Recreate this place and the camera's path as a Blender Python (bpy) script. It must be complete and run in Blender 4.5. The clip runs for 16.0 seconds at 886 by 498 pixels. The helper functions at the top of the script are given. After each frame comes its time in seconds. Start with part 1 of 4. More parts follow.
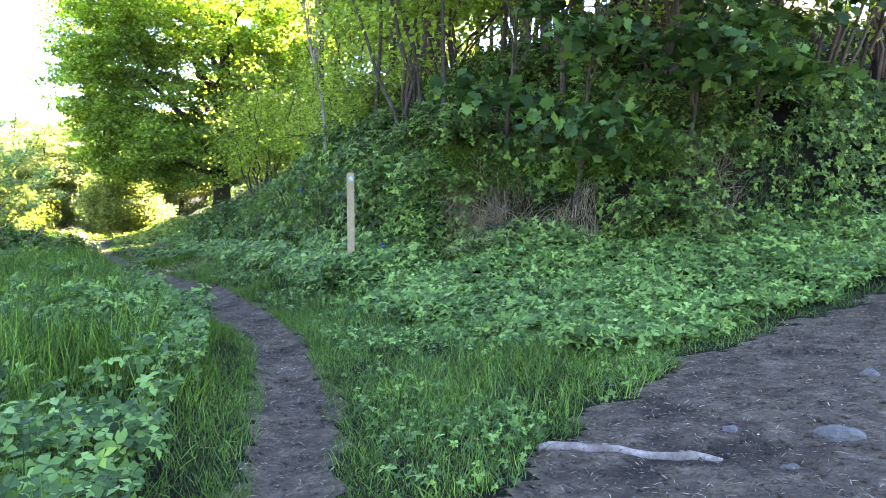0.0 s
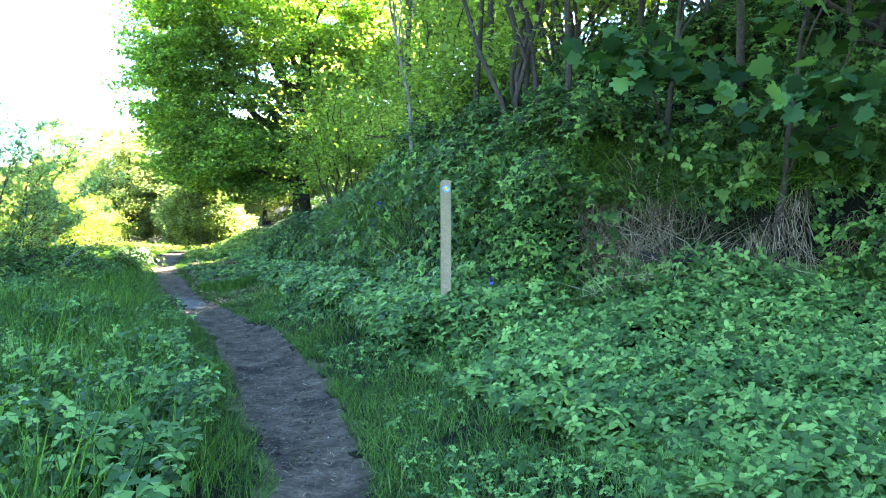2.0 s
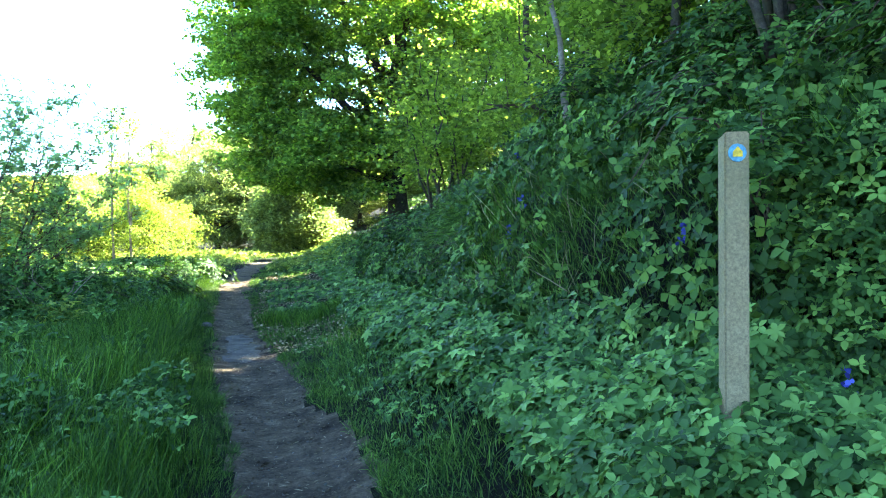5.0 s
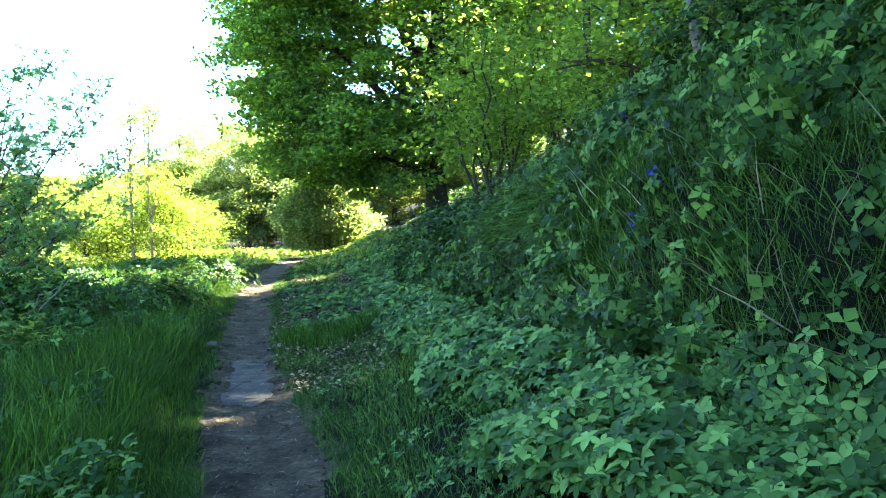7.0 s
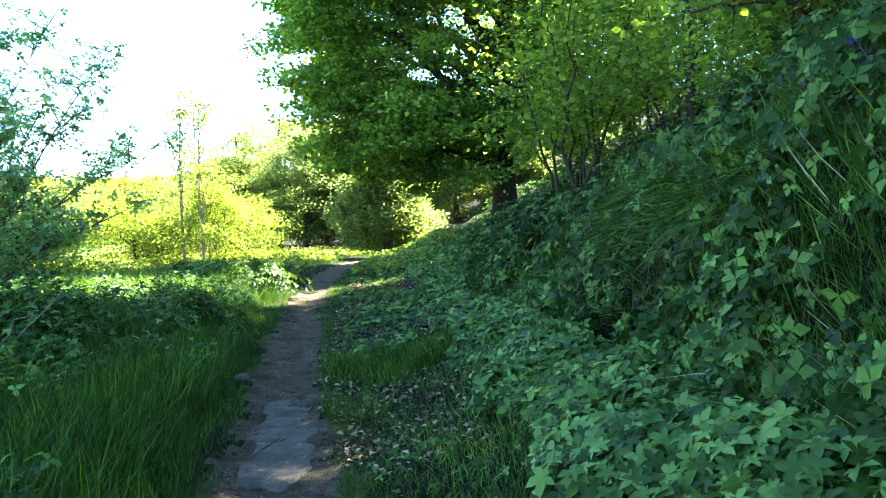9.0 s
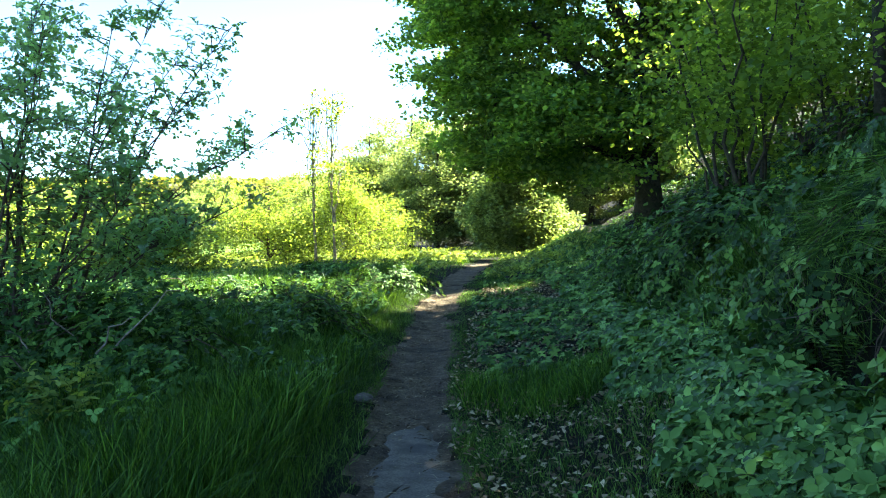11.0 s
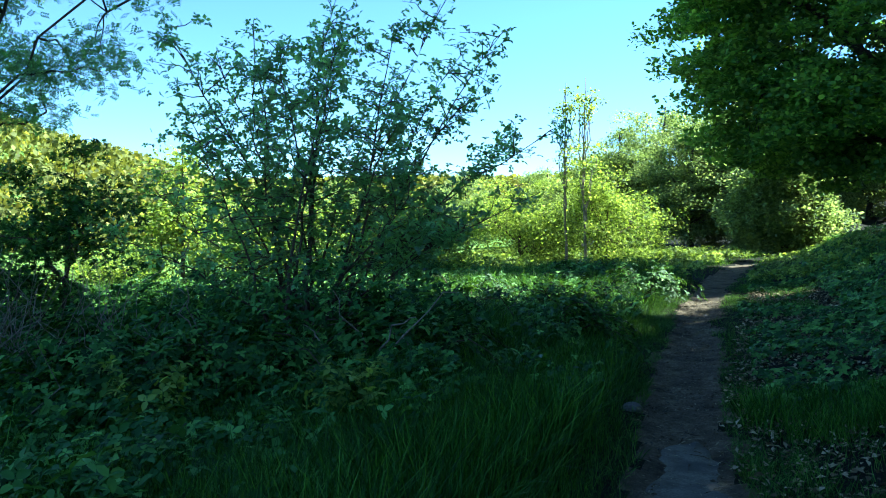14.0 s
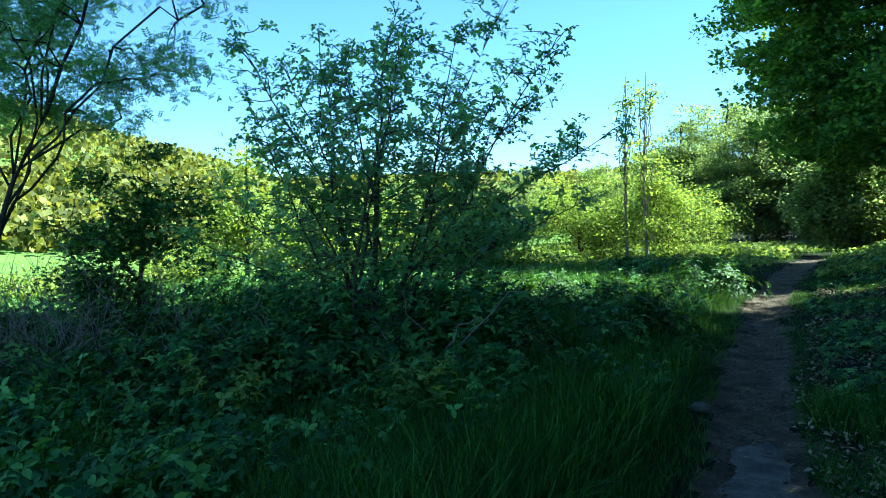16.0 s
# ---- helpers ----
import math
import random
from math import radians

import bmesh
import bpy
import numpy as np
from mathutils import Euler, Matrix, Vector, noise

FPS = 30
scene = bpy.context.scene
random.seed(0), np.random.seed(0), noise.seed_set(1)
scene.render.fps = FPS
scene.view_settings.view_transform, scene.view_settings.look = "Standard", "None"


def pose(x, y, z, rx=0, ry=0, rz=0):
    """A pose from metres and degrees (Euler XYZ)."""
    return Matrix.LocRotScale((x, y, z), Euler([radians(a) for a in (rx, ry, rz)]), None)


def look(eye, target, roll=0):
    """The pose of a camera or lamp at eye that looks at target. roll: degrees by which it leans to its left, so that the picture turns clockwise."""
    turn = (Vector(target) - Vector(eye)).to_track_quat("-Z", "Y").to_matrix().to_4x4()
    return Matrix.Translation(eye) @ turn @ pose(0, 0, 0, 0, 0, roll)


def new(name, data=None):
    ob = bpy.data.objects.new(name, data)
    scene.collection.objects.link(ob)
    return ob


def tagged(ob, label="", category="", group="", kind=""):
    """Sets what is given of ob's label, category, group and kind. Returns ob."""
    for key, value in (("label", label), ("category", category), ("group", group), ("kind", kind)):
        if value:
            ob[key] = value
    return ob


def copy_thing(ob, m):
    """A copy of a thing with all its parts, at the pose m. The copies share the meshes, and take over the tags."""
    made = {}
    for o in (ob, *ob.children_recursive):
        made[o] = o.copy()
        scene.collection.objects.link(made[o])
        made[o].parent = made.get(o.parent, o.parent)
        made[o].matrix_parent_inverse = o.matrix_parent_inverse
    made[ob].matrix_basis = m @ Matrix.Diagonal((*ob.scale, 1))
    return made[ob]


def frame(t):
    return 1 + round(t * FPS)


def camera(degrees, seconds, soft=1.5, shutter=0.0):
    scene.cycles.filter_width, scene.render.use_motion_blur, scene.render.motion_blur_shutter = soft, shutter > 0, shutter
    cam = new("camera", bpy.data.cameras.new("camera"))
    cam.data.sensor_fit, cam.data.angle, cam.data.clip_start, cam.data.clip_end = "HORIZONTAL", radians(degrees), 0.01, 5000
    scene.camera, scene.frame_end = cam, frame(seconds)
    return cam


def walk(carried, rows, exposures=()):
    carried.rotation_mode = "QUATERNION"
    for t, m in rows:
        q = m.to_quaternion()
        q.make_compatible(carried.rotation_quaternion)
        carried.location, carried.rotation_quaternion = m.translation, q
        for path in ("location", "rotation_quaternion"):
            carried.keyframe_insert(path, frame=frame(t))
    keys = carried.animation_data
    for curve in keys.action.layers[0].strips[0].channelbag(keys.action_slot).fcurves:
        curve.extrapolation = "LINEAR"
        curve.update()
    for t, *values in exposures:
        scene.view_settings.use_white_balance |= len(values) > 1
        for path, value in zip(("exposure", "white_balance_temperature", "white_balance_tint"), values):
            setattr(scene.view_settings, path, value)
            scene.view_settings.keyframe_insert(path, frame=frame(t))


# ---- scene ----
LENS = 56.29
PATH = [  # seconds, eye x y z, tilt, turn, roll
    (0, 0.001, -0.000, 1.253, 87.82, -23.60, 0.97),
    (0.5, 0.289, 0.925, 1.318, 87.94, -22.70, 1.00),
    (1, 0.540, 1.786, 1.418, 87.99, -21.00, 0.97),
    (1.5, 0.802, 2.594, 1.444, 88.02, -19.30, 0.94),
    (2, 0.935, 3.323, 1.418, 88.29, -17.66, 1.06),
    (2.5, 1.059, 4.092, 1.499, 88.31, -15.83, 0.82),
    (3, 1.241, 4.942, 1.503, 88.29, -14.41, 0.69),
    (3.5, 1.368, 5.806, 1.483, 88.28, -13.15, 0.54),
    (4, 1.481, 6.586, 1.502, 88.25, -12.08, 0.42),
    (4.2, 1.538, 6.942, 1.471, 88.37, -11.81, 0.40),
    (6.3, 1.706, 9.468, 1.488, 87.99, -9.33, -0.45),
    (6.5, 1.743, 9.756, 1.482, 87.96, -9.00, -0.54),
    (7, 1.782, 10.506, 1.439, 87.95, -8.63, -0.54),
    (7.5, 1.810, 11.094, 1.462, 87.95, -7.99, -0.62),
    (8, 1.812, 11.690, 1.456, 87.93, -6.96, -0.78),
    (8.5, 1.806, 12.198, 1.424, 87.87, -5.94, -0.90),
    (8.7, 1.812, 12.407, 1.438, 87.80, -5.42, -0.99),
    (10.8, 1.700, 13.787, 1.424, 88.02, 3.22, -0.62),
    (11, 1.696, 13.863, 1.411, 88.05, 4.39, -0.54),
    (11.5, 1.649, 13.935, 1.412, 88.09, 7.57, -0.58),
    (12, 1.601, 13.959, 1.410, 88.15, 10.99, -0.67),
    (12.5, 1.568, 13.951, 1.420, 88.14, 14.19, -0.80),
    (13, 1.527, 13.914, 1.438, 88.06, 16.89, -0.40),
    (13.5, 1.504, 13.897, 1.457, 87.96, 19.24, -0.19),
    (14, 1.499, 13.882, 1.475, 87.91, 21.22, -0.35),
    (14.5, 1.497, 13.863, 1.485, 87.89, 22.78, -0.54),
    (15, 1.484, 13.827, 1.495, 87.82, 23.69, -0.65),
    (15.5, 1.470, 13.811, 1.502, 87.76, 24.43, -0.70),
    (16, 1.467, 13.807, 1.505, 87.70, 25.19, -0.86),
]
cam = camera(LENS, 16.0, soft=1.0)


def eye_pose(x, y, z, tilt, turn, roll):
    return pose(x, y, z, tilt, 0, turn) @ pose(0, 0, 0, 0, 0, roll)


walk(cam, [(row[0], eye_pose(*row[1:])) for row in PATH],
     exposures=[(0, 5.35, 7400, 31), (1.0, 5.38, 6900, 19), (4.2, 4.88, 6200, 6), (8.7, 4.5, 6500, 4), (10.8, 3.9, 6500, 4), (12.5, 3.05, 5800, -1), (14.0, 2.75, 5200, -6), (16.0, 2.62, 5080, -8)])

# ---- world and sun ----
SUN_AZ, SUN_EL = math.atan2(0.79, 0.61), radians(43)
world = bpy.data.worlds.new("world")
scene.world = world
world.use_nodes = True
wn = world.node_tree
sky = wn.nodes.new("ShaderNodeTexSky")
sky.sky_type = "NISHITA"
sky.sun_disc = False
sky.sun_elevation, sky.sun_rotation = SUN_EL, SUN_AZ
sky.air_density, sky.dust_density, sky.ozone_density, sky.altitude = 1.0, 0.05, 5.0, 2500
wn.links.new(sky.outputs[0], wn.nodes["Background"].inputs[0])
wn.nodes["Background"].inputs[1].default_value = 0.053
sun_data = bpy.data.lights.new("sun", "SUN")
sun_data.energy, sun_data.angle, sun_data.color = 5.0, radians(0.53), (1.0, 0.94, 0.82)
sun = new("sun", sun_data)
sun_dir = Vector((math.sin(SUN_AZ) * math.cos(SUN_EL), math.cos(SUN_AZ) * math.cos(SUN_EL), math.sin(SUN_EL)))
sun.matrix_world = look(sun_dir * 60, (0, 0, 0))


# ---- materials ----
def nodes_of(name):
    m = bpy.data.materials.new(name)
    m.use_nodes = True
    t = m.node_tree
    return m, t, t.nodes["Principled BSDF"], t.nodes["Material Output"]


def ramp(t, stops, source):
    n = t.nodes.new("ShaderNodeValToRGB")
    els = n.color_ramp.elements
    while len(els) < len(stops):
        els.new(0.5)
    for e, (p, c) in zip(els, stops):
        e.position, e.color = p, (*c, 1)
    t.links.new(source, n.inputs[0])
    return n.outputs[0]


def noise_out(t, scale, detail=4, rough=0.6, coords="Object"):
    tc = t.nodes.new("ShaderNodeTexCoord")
    n = t.nodes.new("ShaderNodeTexNoise")
    n.inputs["Scale"].default_value, n.inputs["Detail"].default_value = scale, detail
    n.inputs["Roughness"].default_value = rough
    t.links.new(tc.outputs[coords], n.inputs["Vector"])
    return n.outputs[0]


def mixed(t, a, b, fac, mode="MIX"):
    n = t.nodes.new("ShaderNodeMix")
    n.data_type, n.blend_type = "RGBA", mode
    for sock, v in ((n.inputs[0], fac), (n.inputs[6], a), (n.inputs[7], b)):
        if isinstance(v, (int, float)):
            sock.default_value = v
        elif isinstance(v, tuple):
            sock.default_value = (*v, 1)
        else:
            t.links.new(v, sock)
    return n.outputs[2]


def bumped(t, bsdf, source, strength, distance):
    b = t.nodes.new("ShaderNodeBump")
    b.inputs["Strength"].default_value, b.inputs["Distance"].default_value = strength, distance
    t.links.new(source, b.inputs["Height"])
    t.links.new(b.outputs[0], bsdf.inputs["Normal"])


def leaf_material(name, dark, mid, light, trans=0.35, gloss=0.5, glow=None, vary=0.55):
    """Leaves: each differs a little, light shines through them, the upper side is slightly waxy."""
    m, t, b, out = nodes_of(name)
    g = t.nodes.new("ShaderNodeNewGeometry")
    c = ramp(t, [(0.0, tuple(v * vary for v in dark)), (0.35, dark), (0.65, mid), (0.9, light), (1.0, tuple(min(1, v * 1.3) for v in light))], g.outputs["Random Per Island"])
    patch = ramp(t, [(0.3, (0.62, 0.68, 0.62)), (0.7, (1.3, 1.25, 1.1))], noise_out(t, 1.1, 3))
    c = mixed(t, c, patch, 0.8, "MULTIPLY")
    t.links.new(c, b.inputs["Base Color"])
    b.inputs["Roughness"].default_value = gloss
    b.inputs["Specular IOR Level"].default_value = 0.11
    tr = t.nodes.new("ShaderNodeBsdfTranslucent")
    warm = mixed(t, c, glow or (1.75, 1.6, 0.6), 1.0, "MULTIPLY")
    t.links.new(warm, tr.inputs[0])
    mx = t.nodes.new("ShaderNodeMixShader")
    mx.inputs[0].default_value = trans
    t.links.new(b.outputs[0], mx.inputs[1])
    t.links.new(tr.outputs[0], mx.inputs[2])
    t.links.new(mx.outputs[0], out.inputs[0])
    return m


def surface(name, stops, scale, rough=0.9, bump=0.4, depth=0.02, fine=60.0, stains=None):
    m, t, b, out = nodes_of(name)
    c = ramp(t, stops, noise_out(t, scale, 8, 0.75))
    f = noise_out(t, fine, 5, 0.7)
    c = mixed(t, c, ramp(t, [(0.3, (0.45, 0.45, 0.45)), (0.7, (1.5, 1.46, 1.42))], f), 0.8, "MULTIPLY")
    if stains:
        c = mixed(t, c, stains, ramp(t, [(0.5, (0, 0, 0)), (0.68, (0.8, 0.8, 0.8))], noise_out(t, scale * 0.35, 3)))
    t.links.new(c, b.inputs["Base Color"])
    b.inputs["Roughness"].default_value = rough
    b.inputs["Specular IOR Level"].default_value = 0.06 if rough > 0.84 else 0.3
    bumped(t, b, f, bump, depth)
    return m


M_GRASS = leaf_material("grass_blades", (0.040, 0.092, 0.019), (0.078, 0.162, 0.034), (0.145, 0.265, 0.058), 0.28, 0.5)
M_LUSH = leaf_material("lush_grass_blades", (0.034, 0.084, 0.013), (0.068, 0.155, 0.022), (0.13, 0.25, 0.04), 0.28, 0.45)
M_STRAW = leaf_material("dry_straw", (0.15, 0.118, 0.07), (0.29, 0.235, 0.15), (0.44, 0.37, 0.25), 0.15, 0.8, (1, 0.95, 0.8))
M_COVER = leaf_material("pale_cover_leaves", (0.060, 0.132, 0.030), (0.106, 0.212, 0.047), (0.185, 0.325, 0.078), 0.13, 0.42, None, 0.5)
M_BRAMBLE = leaf_material("bramble_leaves", (0.030, 0.072, 0.014), (0.066, 0.14, 0.027), (0.14, 0.25, 0.05), 0.13, 0.55)
M_NETTLE = leaf_material("nettle_leaves", (0.042, 0.102, 0.026), (0.086, 0.18, 0.043), (0.165, 0.305, 0.074), 0.2, 0.55)
M_MAPLE = leaf_material("maple_leaves", (0.10, 0.21, 0.075), (0.16, 0.30, 0.11), (0.24, 0.40, 0.15), 0.66, 0.4, (2.3, 1.8, 0.5), 0.75)
M_SYC = leaf_material("sycamore_leaves", (0.025, 0.07, 0.023), (0.045, 0.112, 0.034), (0.075, 0.165, 0.046), 0.3, 0.62)
M_ELDER = leaf_material("elder_leaves", (0.15, 0.28, 0.125), (0.23, 0.40, 0.19), (0.32, 0.52, 0.25), 0.5, 0.35, None, 0.75)
M_WOODLEAF = leaf_material("woodland_leaves", (0.10, 0.185, 0.05), (0.155, 0.265, 0.075), (0.22, 0.35, 0.105), 0.62, 0.5, (2.2, 1.75, 0.6), 0.75)
M_SPRING = leaf_material("spring_leaves", (0.135, 0.205, 0.045), (0.215, 0.30, 0.07), (0.31, 0.40, 0.11), 0.5, 0.5, (1.75, 1.55, 0.62))
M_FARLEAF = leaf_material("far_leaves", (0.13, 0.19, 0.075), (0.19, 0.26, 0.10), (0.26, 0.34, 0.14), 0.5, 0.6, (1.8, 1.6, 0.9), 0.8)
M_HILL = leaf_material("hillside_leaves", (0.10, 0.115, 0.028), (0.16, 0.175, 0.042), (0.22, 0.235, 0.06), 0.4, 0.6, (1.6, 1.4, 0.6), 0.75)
M_BELL = leaf_material("bluebell_petals", (0.06, 0.06, 0.30), (0.09, 0.10, 0.45), (0.15, 0.17, 0.60), 0.3, 0.6, (1, 1, 1.2))
M_PETAL = leaf_material("white_petals", (0.6, 0.6, 0.58), (0.75, 0.75, 0.72), (0.85, 0.85, 0.8), 0.2, 0.7, (1, 1, 1))
# Soil darkened to near black: shade in the gaps between plants, put into the colour.
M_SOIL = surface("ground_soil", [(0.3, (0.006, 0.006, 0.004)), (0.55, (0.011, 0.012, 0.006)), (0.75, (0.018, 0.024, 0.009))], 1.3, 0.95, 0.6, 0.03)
M_PATH = surface("trodden_earth", [(0.28, (0.036, 0.028, 0.019)), (0.5, (0.105, 0.083, 0.054)), (0.72, (0.225, 0.18, 0.118))], 5.0, 0.85, 1.0, 0.04, 34.0, (0.024, 0.019, 0.014))
M_GREY = surface("worn_concrete", [(0.3, (0.065, 0.058, 0.046)), (0.7, (0.17, 0.152, 0.12))], 9.0, 0.86, 0.4, 0.008, 70.0, (0.06, 0.055, 0.05))
M_STONE = surface("grey_stone", [(0.3, (0.06, 0.055, 0.044)), (0.7, (0.15, 0.138, 0.112))], 9.0, 0.8, 0.5, 0.01, 60.0, (0.10, 0.11, 0.08))
M_WALLSTONE = surface("mossy_stone", [(0.3, (0.016, 0.016, 0.013)), (0.7, (0.045, 0.042, 0.035))], 7.0, 0.9, 0.6, 0.015, 40.0, (0.04, 0.06, 0.02))
M_BARK = surface("bark", [(0.3, (0.035, 0.03, 0.022)), (0.7, (0.10, 0.085, 0.065))], 9.0, 0.9, 0.7, 0.015, 30.0, (0.05, 0.06, 0.03))
M_PALEBARK = surface("pale_bark", [(0.3, (0.15, 0.13, 0.10)), (0.7, (0.30, 0.27, 0.22))], 7.0, 0.85, 0.5, 0.01, 30.0, (0.09, 0.09, 0.05))
M_TWIG = surface("twigs", [(0.3, (0.05, 0.038, 0.028)), (0.7, (0.13, 0.10, 0.075))], 12.0, 0.9, 0.4, 0.005)
M_DEADWOOD = surface("bleached_wood", [(0.3, (0.15, 0.125, 0.095)), (0.7, (0.34, 0.295, 0.235))], 14.0, 0.85, 0.6, 0.006, 60.0, (0.12, 0.09, 0.06))
M_POST = surface("weathered_timber", [(0.3, (0.22, 0.175, 0.085)), (0.7, (0.34, 0.28, 0.15))], 5.0, 0.8, 0.35, 0.004, 90.0, (0.19, 0.18, 0.085))
M_BLUE = surface("blue_plastic", [(0.3, (0.10, 0.30, 0.42)), (0.7, (0.13, 0.36, 0.48))], 20.0, 0.5, 0.05, 0.001)
M_YELLOW = surface("yellow_plastic", [(0.3, (0.65, 0.45, 0.03)), (0.7, (0.75, 0.52, 0.05))], 20.0, 0.5, 0.05, 0.001)
M_FIELD = surface("far_pasture", [(0.3, (0.085, 0.16, 0.03)), (0.7, (0.14, 0.23, 0.05))], 0.15, 0.95, 0.3, 0.1, 3.0)

M_ELDER.node_tree.nodes["Principled BSDF"].inputs["Specular IOR Level"].default_value = 0.6

# ---- shape of the land ----
RNG = np.random.default_rng(7)


def vnoise(x, y, seed=0):
    """Smooth value noise, 0 to 1, one cell a metre."""
    x, y = np.asarray(x, float), np.asarray(y, float)
    xi, yi = np.floor(x), np.floor(y)
    u, v = x - xi, y - yi
    u, v = u * u * (3 - 2 * u), v * v * (3 - 2 * v)

    def h(a, b):
        s = np.sin(a * 127.1 + b * 311.7 + seed * 74.7) * 43758.5453
        return s - np.floor(s)
    return (h(xi, yi) * (1 - u) + h(xi + 1, yi) * u) * (1 - v) + (h(xi, yi + 1) * (1 - u) + h(xi + 1, yi + 1) * u) * v


def smooth(a, b, x):
    t = np.clip((np.asarray(x, float) - a) / (b - a), 0, 1)
    return t * t * (3 - 2 * t)


PATH_Y = [-6, 0, 3.3, 5.3, 7.6, 10.5, 13.5, 17, 19, 22, 27, 31, 38, 48, 60, 75]
PATH_X = [-0.9, 0.1, 0.82, 1.27, 1.66, 1.80, 1.72, 1.25, 1.05, 0.82, 0.56, 0.50, 0.56, 0.9, 3.0, 8.0]
PATH_W = [0.6, 0.5, 0.5, 0.48, 0.56, 0.84, 0.86, 0.76, 0.68, 0.68, 0.62, 0.6, 0.8, 0.8, 0.9, 0.9]
FOOT = np.array([(8.0, 120), (4.5, 90), (3.6, 60), (3.0, 45), (2.9, 36), (3.1, 30), (3.25, 24), (3.2, 17), (3.35, 13.5),
                 (3.75, 11.5), (5.0, 10.1), (7.0, 8.7), (9.0, 7.9), (12, 7.6), (18, 7.6), (120, 7.6)], float)


def into_hill(x, y):
    """Metres into the hill, from the foot of the bank; negative on the path's side."""
    x, y = np.asarray(x, float), np.asarray(y, float)
    best = np.full(x.shape, 1e9)
    sign = np.ones(x.shape)
    for (ax, ay), (bx, by) in zip(FOOT[:-1], FOOT[1:]):
        dx, dy = bx - ax, by - ay
        u = np.clip(((x - ax) * dx + (y - ay) * dy) / (dx * dx + dy * dy), 0, 1)
        px, py = x - ax - u * dx, y - ay - u * dy
        d = np.hypot(px, py)
        s = np.where(dx * (y - ay) - dy * (x - ax) > 0, 1.0, -1.0)
        near = d < best
        best, sign = np.where(near, d, best), np.where(near, s, sign)
    return best * sign


def height(x, y):
    x, y = np.asarray(x, float), np.asarray(y, float)
    d = into_hill(x, y)
    z = 0.05 * (vnoise(x * 0.7, y * 0.7, 3) - 0.5) + 0.02 * (vnoise(x * 3, y * 3, 4) - 0.5)
    z = z + 0.075 * np.clip(x - 2.5, 0, 14) * (1 - smooth(9, 14, y)) + 0.10 * smooth(-2, 4, y) * (1 - smooth(7, 11, y))
    gentle = smooth(16, 27, y)
    zf = 0.5 - 0.3 * gentle
    out = np.clip(-d, 0, 9)
    z = z + zf * np.exp(-(out / 0.95) ** 2) * (d < 0)
    b = np.clip(d, 0, None)
    steep = 1.05 * smooth(0, 0.6, b) + 0.62 * np.clip(b - 0.35, 0, 5) + 0.5 * np.clip(b - 5.35, 0, 25)
    soft = 0.08 * smooth(0, 0.6, b) + 0.30 * np.clip(b, 0, 3.5) + 0.5 * np.clip(b - 3.5, 0, 28)
    lumps = 0.7 * (vnoise(x * 0.8, y * 0.8, 11) - 0.5) + 0.3 * (vnoise(x * 2.1, y * 2.1, 12) - 0.5)
    z = z + (zf + steep * (1 - gentle) + soft * gentle + lumps * smooth(0.2, 1.2, b)) * (d >= 0)
    z = z - 0.30 * np.exp(-(((d - 0.22) / 0.22) ** 2 + ((y - 17.9) / 0.8) ** 2))
    # the mound under the elder, the meadow that falls away, the valley's far side
    z = z + 0.35 * np.exp(-(((x + 2.8) / 2.0) ** 2 + ((y - 21.0) / 1.6) ** 2))
    z = z - 0.02 * np.clip(y - 34, 0, 30) * (1 - smooth(-3, 2, d)) * smooth(-30, -6, x)
    fall = np.clip(-x - 9, 0, 40)
    z = z - 0.075 * fall
    r = np.hypot(x, y)
    az = np.degrees(np.arctan2(-x, y))
    crest = np.interp(az, [-60, 10, 22, 34, 42, 52, 70, 100], [14, 14, 14, 12, 22, 36, 44, 40])
    z = z + smooth(85, 240, r) * crest * (0.9 + 0.25 * (vnoise(x * 0.02, y * 0.02, 8) - 0.5)) * smooth(5, -15, x + 0 * y)
    return z


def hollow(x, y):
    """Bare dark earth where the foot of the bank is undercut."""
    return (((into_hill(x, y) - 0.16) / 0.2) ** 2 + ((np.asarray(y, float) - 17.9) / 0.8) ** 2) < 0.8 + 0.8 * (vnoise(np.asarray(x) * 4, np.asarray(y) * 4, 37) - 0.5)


def path_half(x, y):
    """How far a point lies from the path's centre line, in half widths."""
    wob = 0.22 * (vnoise(x * 2.1, y * 2.1, 5) - 0.5) + 0.14 * (vnoise(x * 6, y * 6, 6) - 0.5)
    return np.abs(x - np.interp(y, PATH_Y, PATH_X) + wob * 0.85) / (0.5 * np.interp(y, PATH_Y, PATH_W)) + wob * 0.4


def bare(x, y):
    """True where the earth is trodden bare."""
    x, y = np.asarray(x, float), np.asarray(y, float)
    edge = np.interp(x, [-1.5, 0.2, 1.2, 1.8, 2.4, 4.0, 5.6, 8, 12, 40], [-3, 1.0, 2.8, 3.25, 3.8, 4.85, 5.55, 6.15, 6.5, 6.8])
    edge = edge + 0.5 * (vnoise(x * 1.3, y * 1.3, 21) - 0.5) + 0.25 * (vnoise(x * 5, y * 5, 22) - 0.5)
    return (path_half(x, y) < 1.0) | (y < edge)


